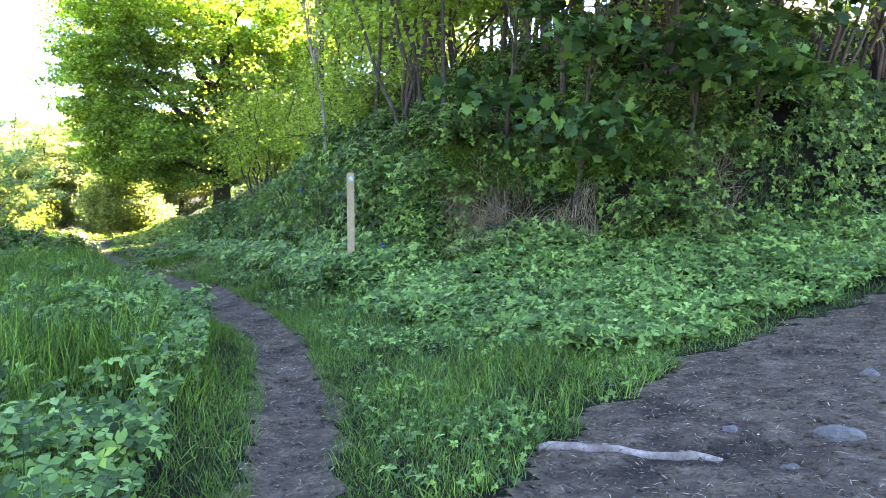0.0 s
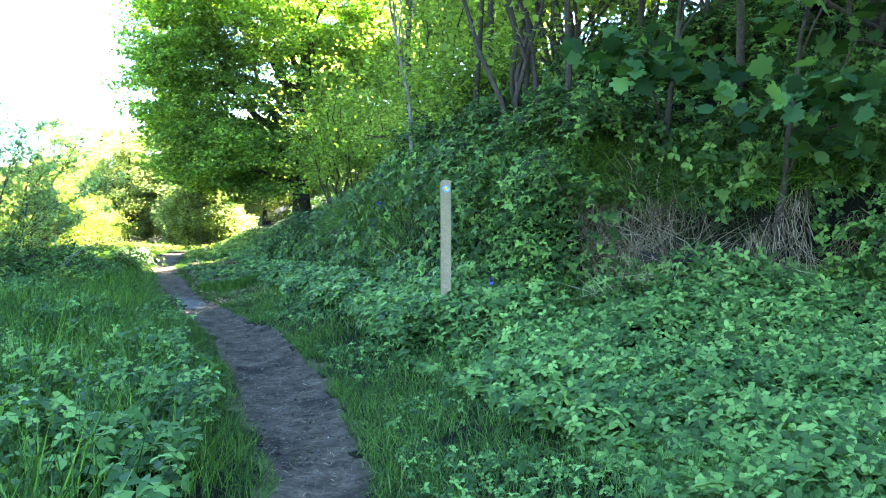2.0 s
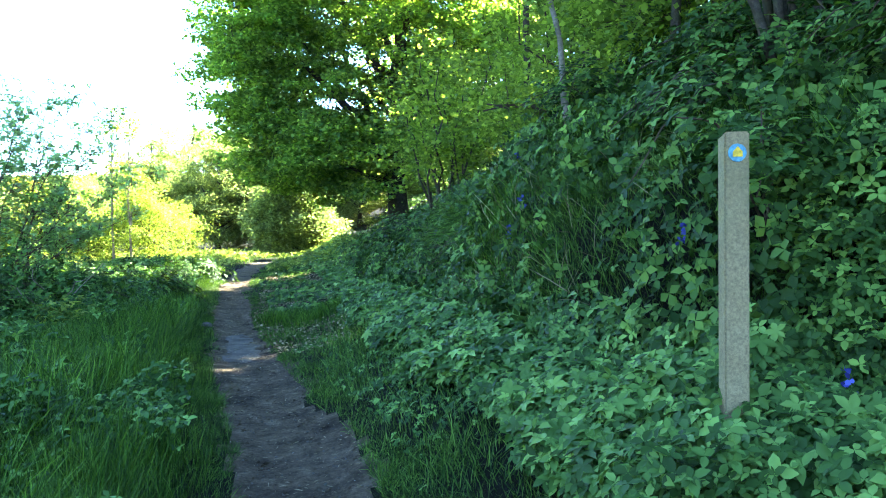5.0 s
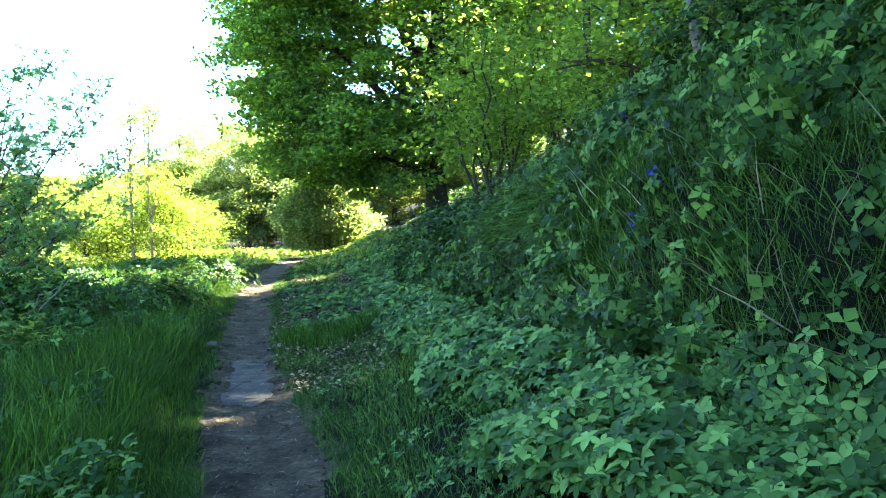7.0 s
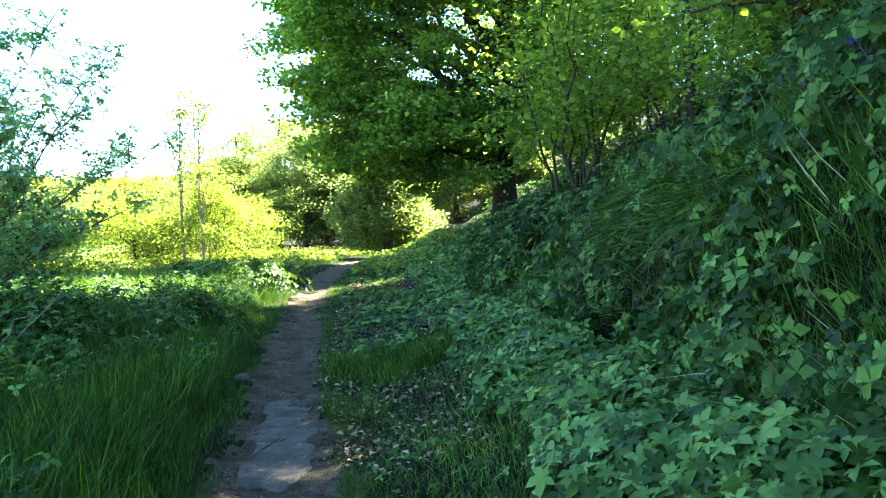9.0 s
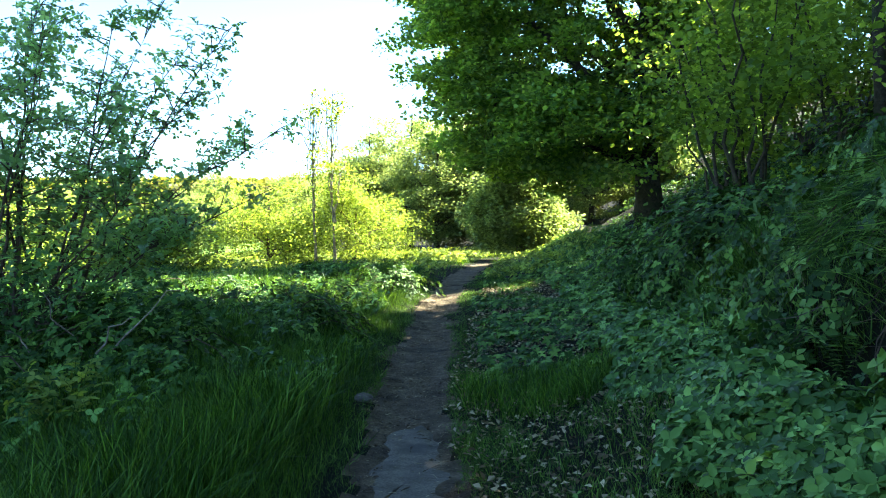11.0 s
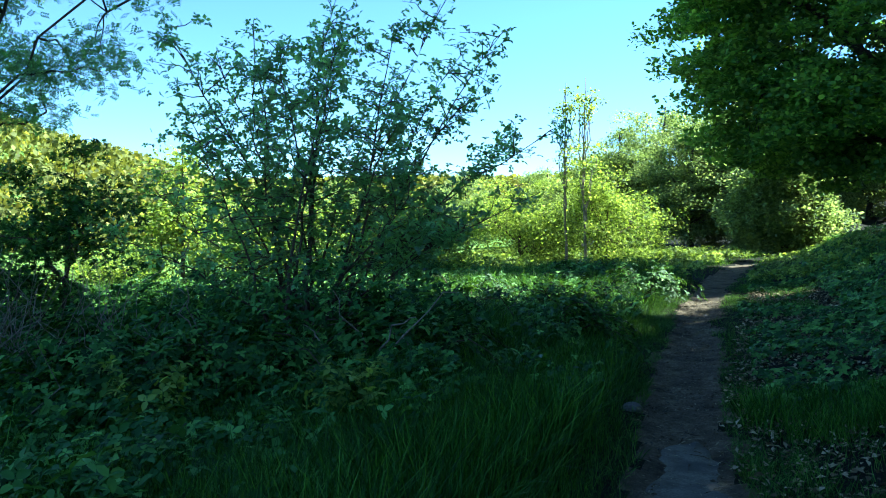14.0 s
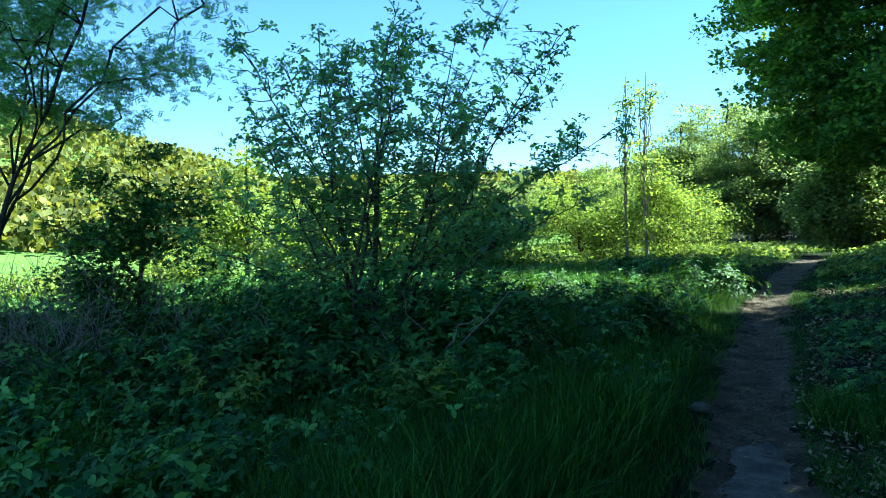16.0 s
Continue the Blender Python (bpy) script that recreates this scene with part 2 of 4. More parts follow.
# ---- building helpers ----
def mesh_np(name, verts, faces, material, smooth_shade=False):
    verts, faces = np.asarray(verts, np.float32), np.asarray(faces, np.int32)
    me = bpy.data.meshes.new(name)
    k = faces.shape[1]
    me.vertices.add(len(verts))
    me.vertices.foreach_set("co", verts.ravel())
    me.loops.add(faces.size)
    me.loops.foreach_set("vertex_index", faces.ravel())
    me.polygons.add(len(faces))
    me.polygons.foreach_set("loop_start", np.arange(0, faces.size, k, dtype=np.int32))
    me.update(calc_edges=True)
    if smooth_shade:
        me.polygons.foreach_set("use_smooth", np.ones(len(faces), bool))
    me.materials.append(material)
    return me


def part(name, me, parent=None, label=""):
    ob = new(name, me)
    ob.parent = parent
    return tagged(ob, label)


def thing(name, x, y, z, label, category, group="", kind=""):
    ob = new(name)
    ob.location = (x, y, z)
    return tagged(ob, label, category, group, kind)


def stuff(name, pieces, material, label, category, kind="stuff"):
    return tagged(new(name, mesh_np(name, *joined(pieces), material)), label, category, "", kind)


def joined(pieces):
    vs, fs, n = [], [], 0
    for v, f in pieces:
        vs.append(v)
        fs.append(f + n)
        n += len(v)
    return np.concatenate(vs), np.concatenate(fs)


def unit(a):
    return a / np.maximum(np.linalg.norm(a, axis=-1, keepdims=True), 1e-9)


def scatter(shape, pos, normal, size, heading=None, rng=RNG):
    """Copies of a small leaf or blade shape: (verts, faces), at the places, facing the normals."""
    tv, tf = shape
    n = len(pos)
    normal = unit(np.asarray(normal, float))
    h = rng.normal(size=(n, 3)) if heading is None else np.asarray(heading, float)
    y = unit(h - (h * normal).sum(1, keepdims=True) * normal)
    x = np.cross(y, normal)
    s = np.asarray(size, float).reshape(-1, 1, 1)
    v = pos[:, None] + s * (tv[None, :, :1] * x[:, None] + tv[None, :, 1:2] * y[:, None] + tv[None, :, 2:] * normal[:, None])
    f = tf[None] + (np.arange(n) * len(tv))[:, None, None]
    return v.reshape(-1, 3), f.reshape(-1, tf.shape[1])


def oval(width=0.3, fold=0.08, droop=0.12):
    v = np.array([(0, 0, 0), (-width * 0.85, 0.28, fold), (-width * 0.9, 0.62, fold * 0.7), (0, 1, -droop), (width * 0.9, 0.62, fold * 0.7), (width * 0.85, 0.28, fold)])
    f = np.array([(0, 2, 1), (0, 3, 2), (0, 4, 3), (0, 5, 4)])
    return v, f


def simple_leaf(width=0.3, fold=0.08, droop=0.1):
    v = np.array([(0, 0, 0), (-width, 0.5, fold), (0, 1, -droop), (width, 0.5, fold)])
    return v, np.array([(0, 2, 1), (0, 3, 2)])


def spun(shape, angle, scale=1.0, move=(0, 0, 0), tilt=0.0):
    v, f = shape
    c, s = math.cos(angle), math.sin(angle)
    ct, st = math.cos(tilt), math.sin(tilt)
    a = v * scale
    a = np.stack([a[:, 0], a[:, 1] * ct - a[:, 2] * st, a[:, 1] * st + a[:, 2] * ct], 1)
    return np.stack([a[:, 0] * c - a[:, 1] * s, a[:, 0] * s + a[:, 1] * c, a[:, 2]], 1) + np.array(move), f


def compound(leaf, angles, scales):
    """Leaflets that share their foot, so that they count as one leaf."""
    vs, fs, n = [np.zeros((1, 3))], [], 1
    for a, s in zip(angles, scales):
        v, f = spun(leaf, a, s)
        vs.append(v[1:])
        fs.append(np.where(f == 0, 0, f - 1 + n))
        n += len(v) - 1
    return np.concatenate(vs), np.concatenate(fs)


TREFOIL = compound(oval(0.31, 0.07, 0.15), (0, 1.85, -1.85), (1.0, 0.88, 0.88))
TREFOIL_LOW = compound(simple_leaf(0.36, 0.08, 0.15), (0, 1.6, -1.6), (1.0, 0.85, 0.85))
WHORL = compound(oval(0.27, 0.06, 0.16), (0, 1.15, -1.2, 2.3, -2.4), (1.0, 0.95, 0.85, 0.7, 0.8))
QUINATE = compound(simple_leaf(0.26, 0.07, 0.15), (0, 1.0, -1.0, 2.0, -2.0), (1.0, 0.9, 0.9, 0.75, 0.75))


def pinnate(pairs=4):
    vs, fs, n = [], [], 0
    leaf = simple_leaf(0.21, 0.03, 0.06)
    stem = np.array([(-0.012, 0, 0), (0.012, 0, 0), (0, 1.0, -0.12)])
    vs.append(stem), fs.append(np.array([(0, 1, 2)]))
    n = 3
    for i in range(pairs):
        y = 0.25 + 0.7 * i / pairs
        for s in (1, -1):
            v, f = spun(leaf, -s * 1.1, 0.34, (0, y, -0.12 * y * y))
            vs.append(v), fs.append(f + n)
            n += len(v)
    return np.concatenate(vs), np.concatenate(fs)


PINNATE = pinnate()


def lobed():
    """A sycamore leaf: five pointed lobes, slightly cupped."""
    ring = [(0, 0.02), (-0.20, -0.06), (-0.42, 0.02), (-0.34, 0.20), (-0.58, 0.36), (-0.56, 0.56), (-0.36, 0.54), (-0.36, 0.80), (-0.20, 0.80), (0, 1.02),
            (0.20, 0.80), (0.36, 0.80), (0.36, 0.54), (0.56, 0.56), (0.58, 0.36), (0.34, 0.20), (0.42, 0.02), (0.20, -0.06)]
    v = np.array([(0, 0.32, 0)] + [(a, b, 0.10 * abs(a) - 0.16 * max(0, b - 0.4)) for a, b in ring])
    k = len(ring)
    return v, np.array([(0, 1 + (i + 1) % k, 1 + i) for i in range(k)])


LOBED = lobed()


def star():
    v = np.array([(0, 0.35, 0.03), (0, 0, 0), (-0.5, 0.15, 0), (-0.42, 0.75, -0.03), (0, 1.05, -0.1), (0.42, 0.75, -0.03), (0.5, 0.15, 0)])
    return v, np.array([(0, 1 + (i + 1) % 6, 1 + i) for i in range(6)])


STAR = star()
WIDE = simple_leaf(0.44, 0.06, 0.1)


def blade(bend=0.45, width=0.018):
    v = [(-width, 0, 0), (width, 0, 0), (-width * 0.9, bend * 0.28, 0.55), (width * 0.9, bend * 0.28, 0.55), (0, bend, 0.95)]
    return np.array(v), np.array([(0, 1, 3), (0, 3, 2), (2, 3, 4)])


BLADES = [blade(0.15, 0.009), blade(0.45, 0.009), blade(0.9, 0.007), blade(0.35, 0.016), blade(0.8, 0.014)]


def blades(x, y, z, size, lean=0.25, rng=RNG, kinds=(0, 1, 2)):
    """Grass at the places: a list of pieces."""
    n = len(x)
    pick = rng.integers(0, len(kinds), n)
    out = []
    for i, k in enumerate(kinds):
        q = pick == i
        up = np.stack([rng.normal(0, lean, q.sum()), rng.normal(0, lean, q.sum()), np.ones(q.sum())], 1)
        out.append(scatter(BLADES[k], np.stack([x[q], y[q], z[q]], 1), up, size[q], rng=rng))
    return out


def tube(points, radii, sides=6):
    p = np.asarray(points, float)
    r = np.asarray(radii, float)
    t = unit(np.gradient(p, axis=0))
    ref = np.where(np.abs(t[:, 2:]) > 0.9, np.array([[1.0, 0, 0]]), np.array([[0, 0, 1.0]]))
    a = unit(np.cross(t, ref))
    b = np.cross(t, a)
    ang = np.arange(sides) * 2 * np.pi / sides
    ring = p[:, None] + r[:, None, None] * (np.cos(ang)[None, :, None] * a[:, None] + np.sin(ang)[None, :, None] * b[:, None])
    v = np.concatenate([ring.reshape(-1, 3), p[:1], p[-1:]])
    n = len(p)
    f = []
    for i in range(n - 1):
        for j in range(sides):
            k = (j + 1) % sides
            q = (i * sides + j, i * sides + k, (i + 1) * sides + k, (i + 1) * sides + j)
            f += [(q[0], q[1], q[2]), (q[0], q[2], q[3])]
    for j in range(sides):
        k = (j + 1) % sides
        f += [(n * sides, k, j), (n * sides + 1, (n - 1) * sides + j, (n - 1) * sides + k)]
    return v, np.array(f)


def bent(a, b, sag=0.0, wob=0.05, n=7, rng=RNG):
    """A slightly crooked line from a to b that bows upwards by sag."""
    a, b = np.asarray(a, float), np.asarray(b, float)
    u = np.linspace(0, 1, n)[:, None]
    p = a + (b - a) * u
    p[:, 2] += sag * np.sin(np.pi * u[:, 0])
    ln = np.linalg.norm(b - a)
    p[1:-1] += rng.normal(0, wob * ln / n, (n - 2, 3))
    return p


def along(p, u):
    s = np.linspace(0, 1, len(p))
    return np.stack([np.interp(u, s, p[:, i]) for i in range(3)], -1)


def crown_leaves(centres, radius, count, shape, size, rng, flat=0.5, up=0.9):
    """Leaves in uneven clumps, in layers, that face mostly upwards."""
    pick = rng.integers(0, len(centres), count)
    off = np.clip(rng.normal(size=(count, 3)), -1.6, 1.6) * np.array([1, 1, flat]) * radius[pick][:, None]
    nrm = rng.normal(size=(count, 3)) * 0.55 + np.array([0, 0, up])
    return scatter(shape, centres[pick] + off, nrm, size * rng.uniform(0.6, 1.25, count), rng=rng)


def tree(name, x, y, trunk, lobes, leaves, shape, size, leaf_m, bark_m, radius, label, category="tree", group="", clumps=60,
         limbs=7, seed=1, clump_r=0.45, sides=7, twig_r=0.012, flat=0.5, hollow=0.0):
    """A tapered trunk with limbs that reach into a crown of leaf clumps. trunk: points from the foot; lobes: crown ellipsoids;
    both relative to the foot."""
    rng = np.random.default_rng(seed)
    z = float(height(x, y)) - 0.12
    top = thing(name, x, y, z, label, category, group)
    tp = np.array(trunk, float)
    s = np.linspace(0, 1, 12)
    line = along(tp, s)
    line[1:-1] += rng.normal(0, 0.02 * tp[-1, 2] / 6, (10, 3))
    rad = radius * (1 - 0.75 * s) * (1 + 0.5 * np.exp(-s * 14))
    part("trunk", mesh_np("trunk", *tube(line, rad, sides), bark_m, True), top)
    cs, rs = [], []
    tot = sum(b[3] * b[4] * b[5] for b in lobes) or 1
    for b in lobes:
        k = max(4, int(clumps * b[3] * b[4] * b[5] / tot))
        d = unit(rng.normal(size=(k, 3))) * (hollow + (1 - hollow) * rng.uniform(0, 1, (k, 1)) ** 0.45)
        cs.append(np.array(b[:3]) + d * np.array(b[3:6]))
        rs.append(clump_r * rng.uniform(0.6, 1.35, k))
    centres, rs = np.concatenate(cs), np.concatenate(rs)
    order = rng.permutation(len(centres))
    ends = centres[order[:limbs]]
    limb_lines = []
    for e in ends:
        u = float(np.clip((e[2] * 0.6) / max(tp[-1, 2], 0.1), 0.18, 0.92)) * rng.uniform(0.75, 1.05)
        a = along(line, u)
        p = bent(a, e, 0.12 * np.linalg.norm(e - a), 0.25, 8, rng)
        r0 = radius * (1 - 0.75 * u) * 0.55
        limb_lines.append(p)
        part("limb", mesh_np("limb", *tube(p, np.linspace(r0, 0.012, 8), 6), bark_m, True), top)
    pieces = []
    pool = np.concatenate([l[3:] for l in limb_lines] + [line[5:]])
    for c in centres[order[limbs:]]:
        a = pool[np.argmin(((pool - c) ** 2).sum(1))]
        pieces.append(tube(bent(a, c, 0.05, 0.2, 5, rng), np.linspace(twig_r, twig_r * 0.3, 5), 4))
    if pieces:
        tagged(part("twig", mesh_np("twig", *joined(pieces), bark_m), top), kind="stuff")
    part("crown", mesh_np("crown", *crown_leaves(centres, rs, leaves, shape, size, rng, flat), leaf_m), top)
    return top


# ---- ground, path ----
def axis(near0, near1, step, far0, far1):
    a = list(np.arange(near0, near1 + 1e-6, step))
    s, v = step, near1
    while v < far1:
        s = min(s * 1.16, 40)
        v += s
        a.append(v)
    s, v = step, near0
    while v > far0:
        s = min(s * 1.16, 40)
        v -= s
        a.insert(0, v)
    return np.array(a)


gx, gy = axis(-3.0, 8.0, 0.075, -700, 700), axis(-1.0, 34.0, 0.08, -500, 900)
GX, GY = np.meshgrid(gx, gy)
GZ = height(GX, GY)
near_path = np.clip(1.3 - path_half(GX, GY), 0, 1) * (GY > -3) * (GY < 60)
GZ = GZ - 0.05 * near_path + 0.014 * (vnoise(GX * 9, GY * 9, 31) - 0.5) * (np.abs(GX) < 20)
nx = len(gx)
ii, jj = np.meshgrid(np.arange(nx - 1), np.arange(len(gy) - 1))
quad = np.stack([jj * nx + ii, jj * nx + ii + 1, (jj + 1) * nx + ii + 1, (jj + 1) * nx + ii], -1).reshape(-1, 4)
qx, qy = (gx[ii] + gx[ii + 1]).ravel() / 2, (gy[jj] + gy[jj + 1]).ravel() / 2
is_bare = bare(qx, qy) & (qy > -40) & (qy < 50) & (qx < 40) & (into_hill(qx, qy) < 0)
is_field = (qx < -16) & (qy > 8)
allv = np.stack([GX, GY, GZ], -1).reshape(-1, 3)


def sheet(name, mask, material, label, category):
    q = quad[mask]
    used, inv = np.unique(q, return_inverse=True)
    return tagged(new(name, mesh_np(name, allv[used], inv.reshape(-1, 4), material, True)), label, category, "", "structure")


sheet("ground", ~is_bare & ~is_field, M_SOIL, "woodland soil coloured near black for the shade under grass and undergrowth", "ground")
sheet("path", is_bare, M_PATH, "narrow trodden path of dark bare earth", "path")
sheet("meadow_ground", is_field & ~is_bare, M_FIELD, "sunlit green pasture falling away into the valley", "field")


# ---- waymark post ----
def waymark_post(x, y, foot, top_z):
    h = top_z - foot
    post = thing("waymark_post", x, y, foot, "weathered square timber waymark post with a round badge", "post")
    bm = bmesh.new()
    bmesh.ops.create_cube(bm, size=1)
    bmesh.ops.scale(bm, vec=(0.1, 0.1, h), verts=bm.verts)
    bmesh.ops.translate(bm, vec=(0, 0, h / 2), verts=bm.verts)
    for v in bm.verts:
        if v.co.z > h * 0.9:
            v.co.z += 0.012 if v.co.y < 0 else -0.008
    bmesh.ops.bevel(bm, geom=bm.edges[:], offset=0.007, segments=2, affect="EDGES")
    me = bpy.data.meshes.new("timber")
    bm.to_mesh(me)
    bm.free()
    me.materials.append(M_POST)
    part("timber", me, post)

    def disc(r, y0, y1, material, name, parent, label):
        b = bmesh.new()
        bmesh.ops.create_cone(b, segments=28, radius1=r, radius2=r * 0.97, depth=y1, cap_ends=True)
        m = bpy.data.meshes.new(name)
        b.to_mesh(m)
        b.free()
        m.materials.append(material)
        ob = part(name, m, parent, label)
        ob.matrix_local = pose(0, y0, h - 0.075, 90, 0, 0)
        return ob
    badge = disc(0.037, -0.053, 0.006, M_BLUE, "badge", post, "round pale blue waymark disc")
    v = np.array([(-0.019, -0.016), (0.019, -0.016), (0.019, 0.004), (0, 0.026), (-0.019, 0.004)])
    av = np.concatenate([np.c_[v, np.full(5, 0.003)], np.c_[v, np.full(5, 0.006)]])
    b = bmesh.new()
    vs = [b.verts.new(p) for p in av]
    b.faces.new(vs[5:])
    b.faces.new(vs[4::-1])
    for i in range(5):
        j = (i + 1) % 5
        b.faces.new((vs[i], vs[j], vs[5 + j], vs[5 + i]))
    m = bpy.data.meshes.new("arrow")
    b.to_mesh(m)
    b.free()
    m.materials.append(M_YELLOW)
    part("arrow", m, badge, "yellow direction arrow")
    post.rotation_euler = (radians(1.0), radians(-1.2), radians(-14))
    return post


waymark_post(3.48, 11.17, float(height(3.48, 11.17)) - 0.1, 1.845)


# ---- fallen branch, stones on the bare earth ----
def fallen_branch():
    a, b = np.array((2.10, 3.58)), np.array((2.85, 3.12))
    u = np.linspace(0, 1, 14)
    x, y = a[0] + (b[0] - a[0]) * u, a[1] + (b[1] - a[1]) * u
    bow = 0.05 * np.sin(u * 5.2) * (1 - u * 0.3) + 0.018 * np.sin(u * 17) + 0.012 * np.sin(u * 29 + 1)
    x, y = x + bow * 0.5, y + bow
    r = np.interp(u, [0, 0.05, 0.4, 0.75, 0.8, 1], [0.024, 0.033, 0.028, 0.027, 0.034, 0.019])
    z = height(x, y) + r * 0.75 - 0.02
    c = np.stack([x, y, z], 1)
    o = thing("fallen_branch", *c[0], "pale bleached dead branch lying on bare earth", "branch")
    part("limb", mesh_np("limb", *tube(c - c[0], r, 9), M_DEADWOOD, True), o)
    for k, (du, dx, dy) in enumerate(((5, 0.05, 0.06), (10, 0.07, -0.03))):
        p = c[du] - c[0]
        part("snapped_twig", mesh_np("snapped_twig", *tube(np.array([p, p + (dx * 0.6, dy * 0.6, 0.012), p + (dx, dy, 0.012)]), [0.011, 0.009, 0.007], 6), M_DEADWOOD, True), o)


fallen_branch()


def stone(name, x, y, sx, sy, sz, seed, material, label, turn=0.0, z=None, group="", category="stone"):
    bm = bmesh.new()
    bmesh.ops.create_icosphere(bm, subdivisions=3, radius=1)
    for v in bm.verts:
        n = noise.noise(v.co * 1.1 + Vector((seed * 3.1, 0, 0))) * 0.35 + noise.noise(v.co * 3.0 + Vector((0, seed, 0))) * 0.10
        v.co *= 1 + n
        v.co.x, v.co.y, v.co.z = v.co.x * sx, v.co.y * sy, max(v.co.z, -0.6) * sz
    me = bpy.data.meshes.new(name)
    bm.to_mesh(me)
    bm.free()
    me.materials.append(material)
    ob = new(name, me)
    ob.matrix_world = pose(x, y, float(height(x, y)) + sz * 0.25 - 0.02 if z is None else z, 0, 0, turn)
    return tagged(ob, label, category, group)


stone("stone", 4.72, 3.80, 0.085, 0.06, 0.05, 1, M_STONE, "pale angular grey stone lying on bare earth", 20, group="stones on the bare earth")
stone("stone", 3.57, 3.02, 0.13, 0.09, 0.06, 2, M_STONE, "smooth grey stone half sunk in the earth", -25, group="stones on the bare earth")
stone("stone", 3.20, 3.42, 0.07, 0.05, 0.03, 3, M_STONE, "small grey stone half sunk in the earth", 40, group="stones on the bare earth")
stone("stone", 3.05, 2.86, 0.06, 0.05, 0.025, 4, M_STONE, "small grey stone half sunk in the earth", 10, group="stones on the bare earth")
stone("stone", 3.90, 2.95, 0.10, 0.07, 0.03, 5, M_STONE, "small grey stone half sunk in the earth", 70, group="stones on the bare earth")
stone("stone", 0.56, 20.25, 0.09, 0.06, 0.05, 6, M_STONE, "flat grey stone beside the path", 15)


# ---- worn grey slab in the path ----
def slab():
    n = 72
    rough = np.random.default_rng(5).normal(0, 0.07, 72)
    ang = np.linspace(0, 2 * np.pi, n, endpoint=False)
    rx = 0.29 * (1 + 0.16 * np.sin(ang * 3 + 1) + 0.10 * np.sin(ang * 7) + rough)
    ry = 1.30 * (1 + 0.06 * np.sin(ang * 5) + 0.05 * np.sin(ang * 9 + 2))
    cx, cy = 1.13, 18.4
    vs, fs = [], []
    for k, s in enumerate((0.0, 0.35, 0.7, 0.93, 1.0)):
        x = cx + rx * s * np.cos(ang) - 0.06 * (ry * s * np.sin(ang))
        y = cy + ry * s * np.sin(ang)
        z = height(x, y) - 0.05 + (0.014 if s < 0.95 else -0.02)
        vs.append(np.stack([x, y, z], 1))
    v = np.concatenate(vs)
    for k in range(4):
        for i in range(n):
            j = (i + 1) % n
            fs.append((k * n + i, k * n + j, (k + 1) * n + j, (k + 1) * n + i))
    tagged(new("concrete_slab", mesh_np("concrete_slab", v, np.array(fs)[:, ::-1], M_GREY, True)), "worn grey concrete slab set in the earth path", "slab", "", "structure")


slab()


# ---- grasses ----
def grass_field(name, n, x0, x1, y0, y1, keep, size, material, label, lean=0.25, clump=1.6, seed=1, kinds=(0, 1, 2)):
    rng = np.random.default_rng(seed)
    x, y = rng.uniform(x0, x1, n), rng.uniform(y0, y1, n)
    dens = vnoise(x * clump, y * clump, seed + 40) * 0.6 + vnoise(x * clump * 4, y * clump * 4, seed + 41) * 0.4
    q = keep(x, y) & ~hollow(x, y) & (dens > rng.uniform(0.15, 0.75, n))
    x, y = x[q], y[q]
    tall = 0.55 + 0.75 * vnoise(x * 0.9, y * 0.9, seed + 42)
    s = size(x, y) * tall * rng.uniform(0.6, 1.2, len(x))
    return stuff(name, blades(x, y, height(x, y) - 0.03, s, lean, rng, kinds), material, label, "grass")


def left_of_path(x, y):
    return (x < np.interp(y, PATH_Y, PATH_X)) & ~bare(x, y)


def right_of_path(x, y):
    return (x > np.interp(y, PATH_Y, PATH_X)) & ~bare(x, y)


def verge(x, y):
    """Metres from the path's edge."""
    return np.abs(x - np.interp(y, PATH_Y, PATH_X)) - 0.5 * np.interp(y, PATH_Y, PATH_W)


def strawy(x, y):
    return (x > 4.65 + 0.4 * vnoise(y * 3, x, 33)) & (x < 6.1 + 0.9 * vnoise(y * 4, x * 3, 35)) & (into_hill(x, y) < 0.25 + 0.45 * vnoise(x * 2.6, y * 2.6, 34))


grass_field("tall_grass", 280000, -4.5, 2.0, 0.3, 34, lambda x, y: left_of_path(x, y) & (into_hill(x, y) < 0) & (verge(x, y) > 0.06),
            lambda x, y: 0.12 + 0.34 * smooth(0.05, 0.8, verge(x, y)), M_LUSH, "tall lush green grass beside the path", 0.24, seed=1, kinds=(0, 1, 2, 1))
grass_field("verge_grass", 520000, 0.4, 5.4, 1.0, 36, lambda x, y: right_of_path(x, y) & ((verge(x, y) < 1.1 + 0.7 * vnoise(x, y, 9)) | ((y < 7.6) & (x < 5.5))) & (into_hill(x, y) < -0.2)
            & ((y < 19) | (vnoise(x * 0.9, y * 0.9, 77) > 0.55)),
            lambda x, y: 0.08 + 0.08 * smooth(0.0, 0.5, verge(x, y)), M_GRASS, "short green grass along the path edge", 0.45, seed=2, kinds=(3, 4, 3))
grass_field("path_side_grass", 190000, -2.0, 1.3, 11.0, 25, lambda x, y: left_of_path(x, y) & (verge(x, y) > 0.1) & (verge(x, y) < 1.6 * vnoise(x * 0.3, y * 0.5, 71) + 0.55), lambda x, y: 0.15 + 0.26 * smooth(0.1, 0.6, verge(x, y)), M_LUSH,
            "tall bright green grass along the path", 0.2, 1.2, seed=35)
grass_field("thicket_grass", 70000, -6.0, 0.4, 13.5, 22, lambda x, y: left_of_path(x, y), lambda x, y: 0.5 + 0 * x, M_LUSH,
            "tall grass growing up through the brambles", 0.28, 0.9, seed=39, kinds=(0, 1, 2))
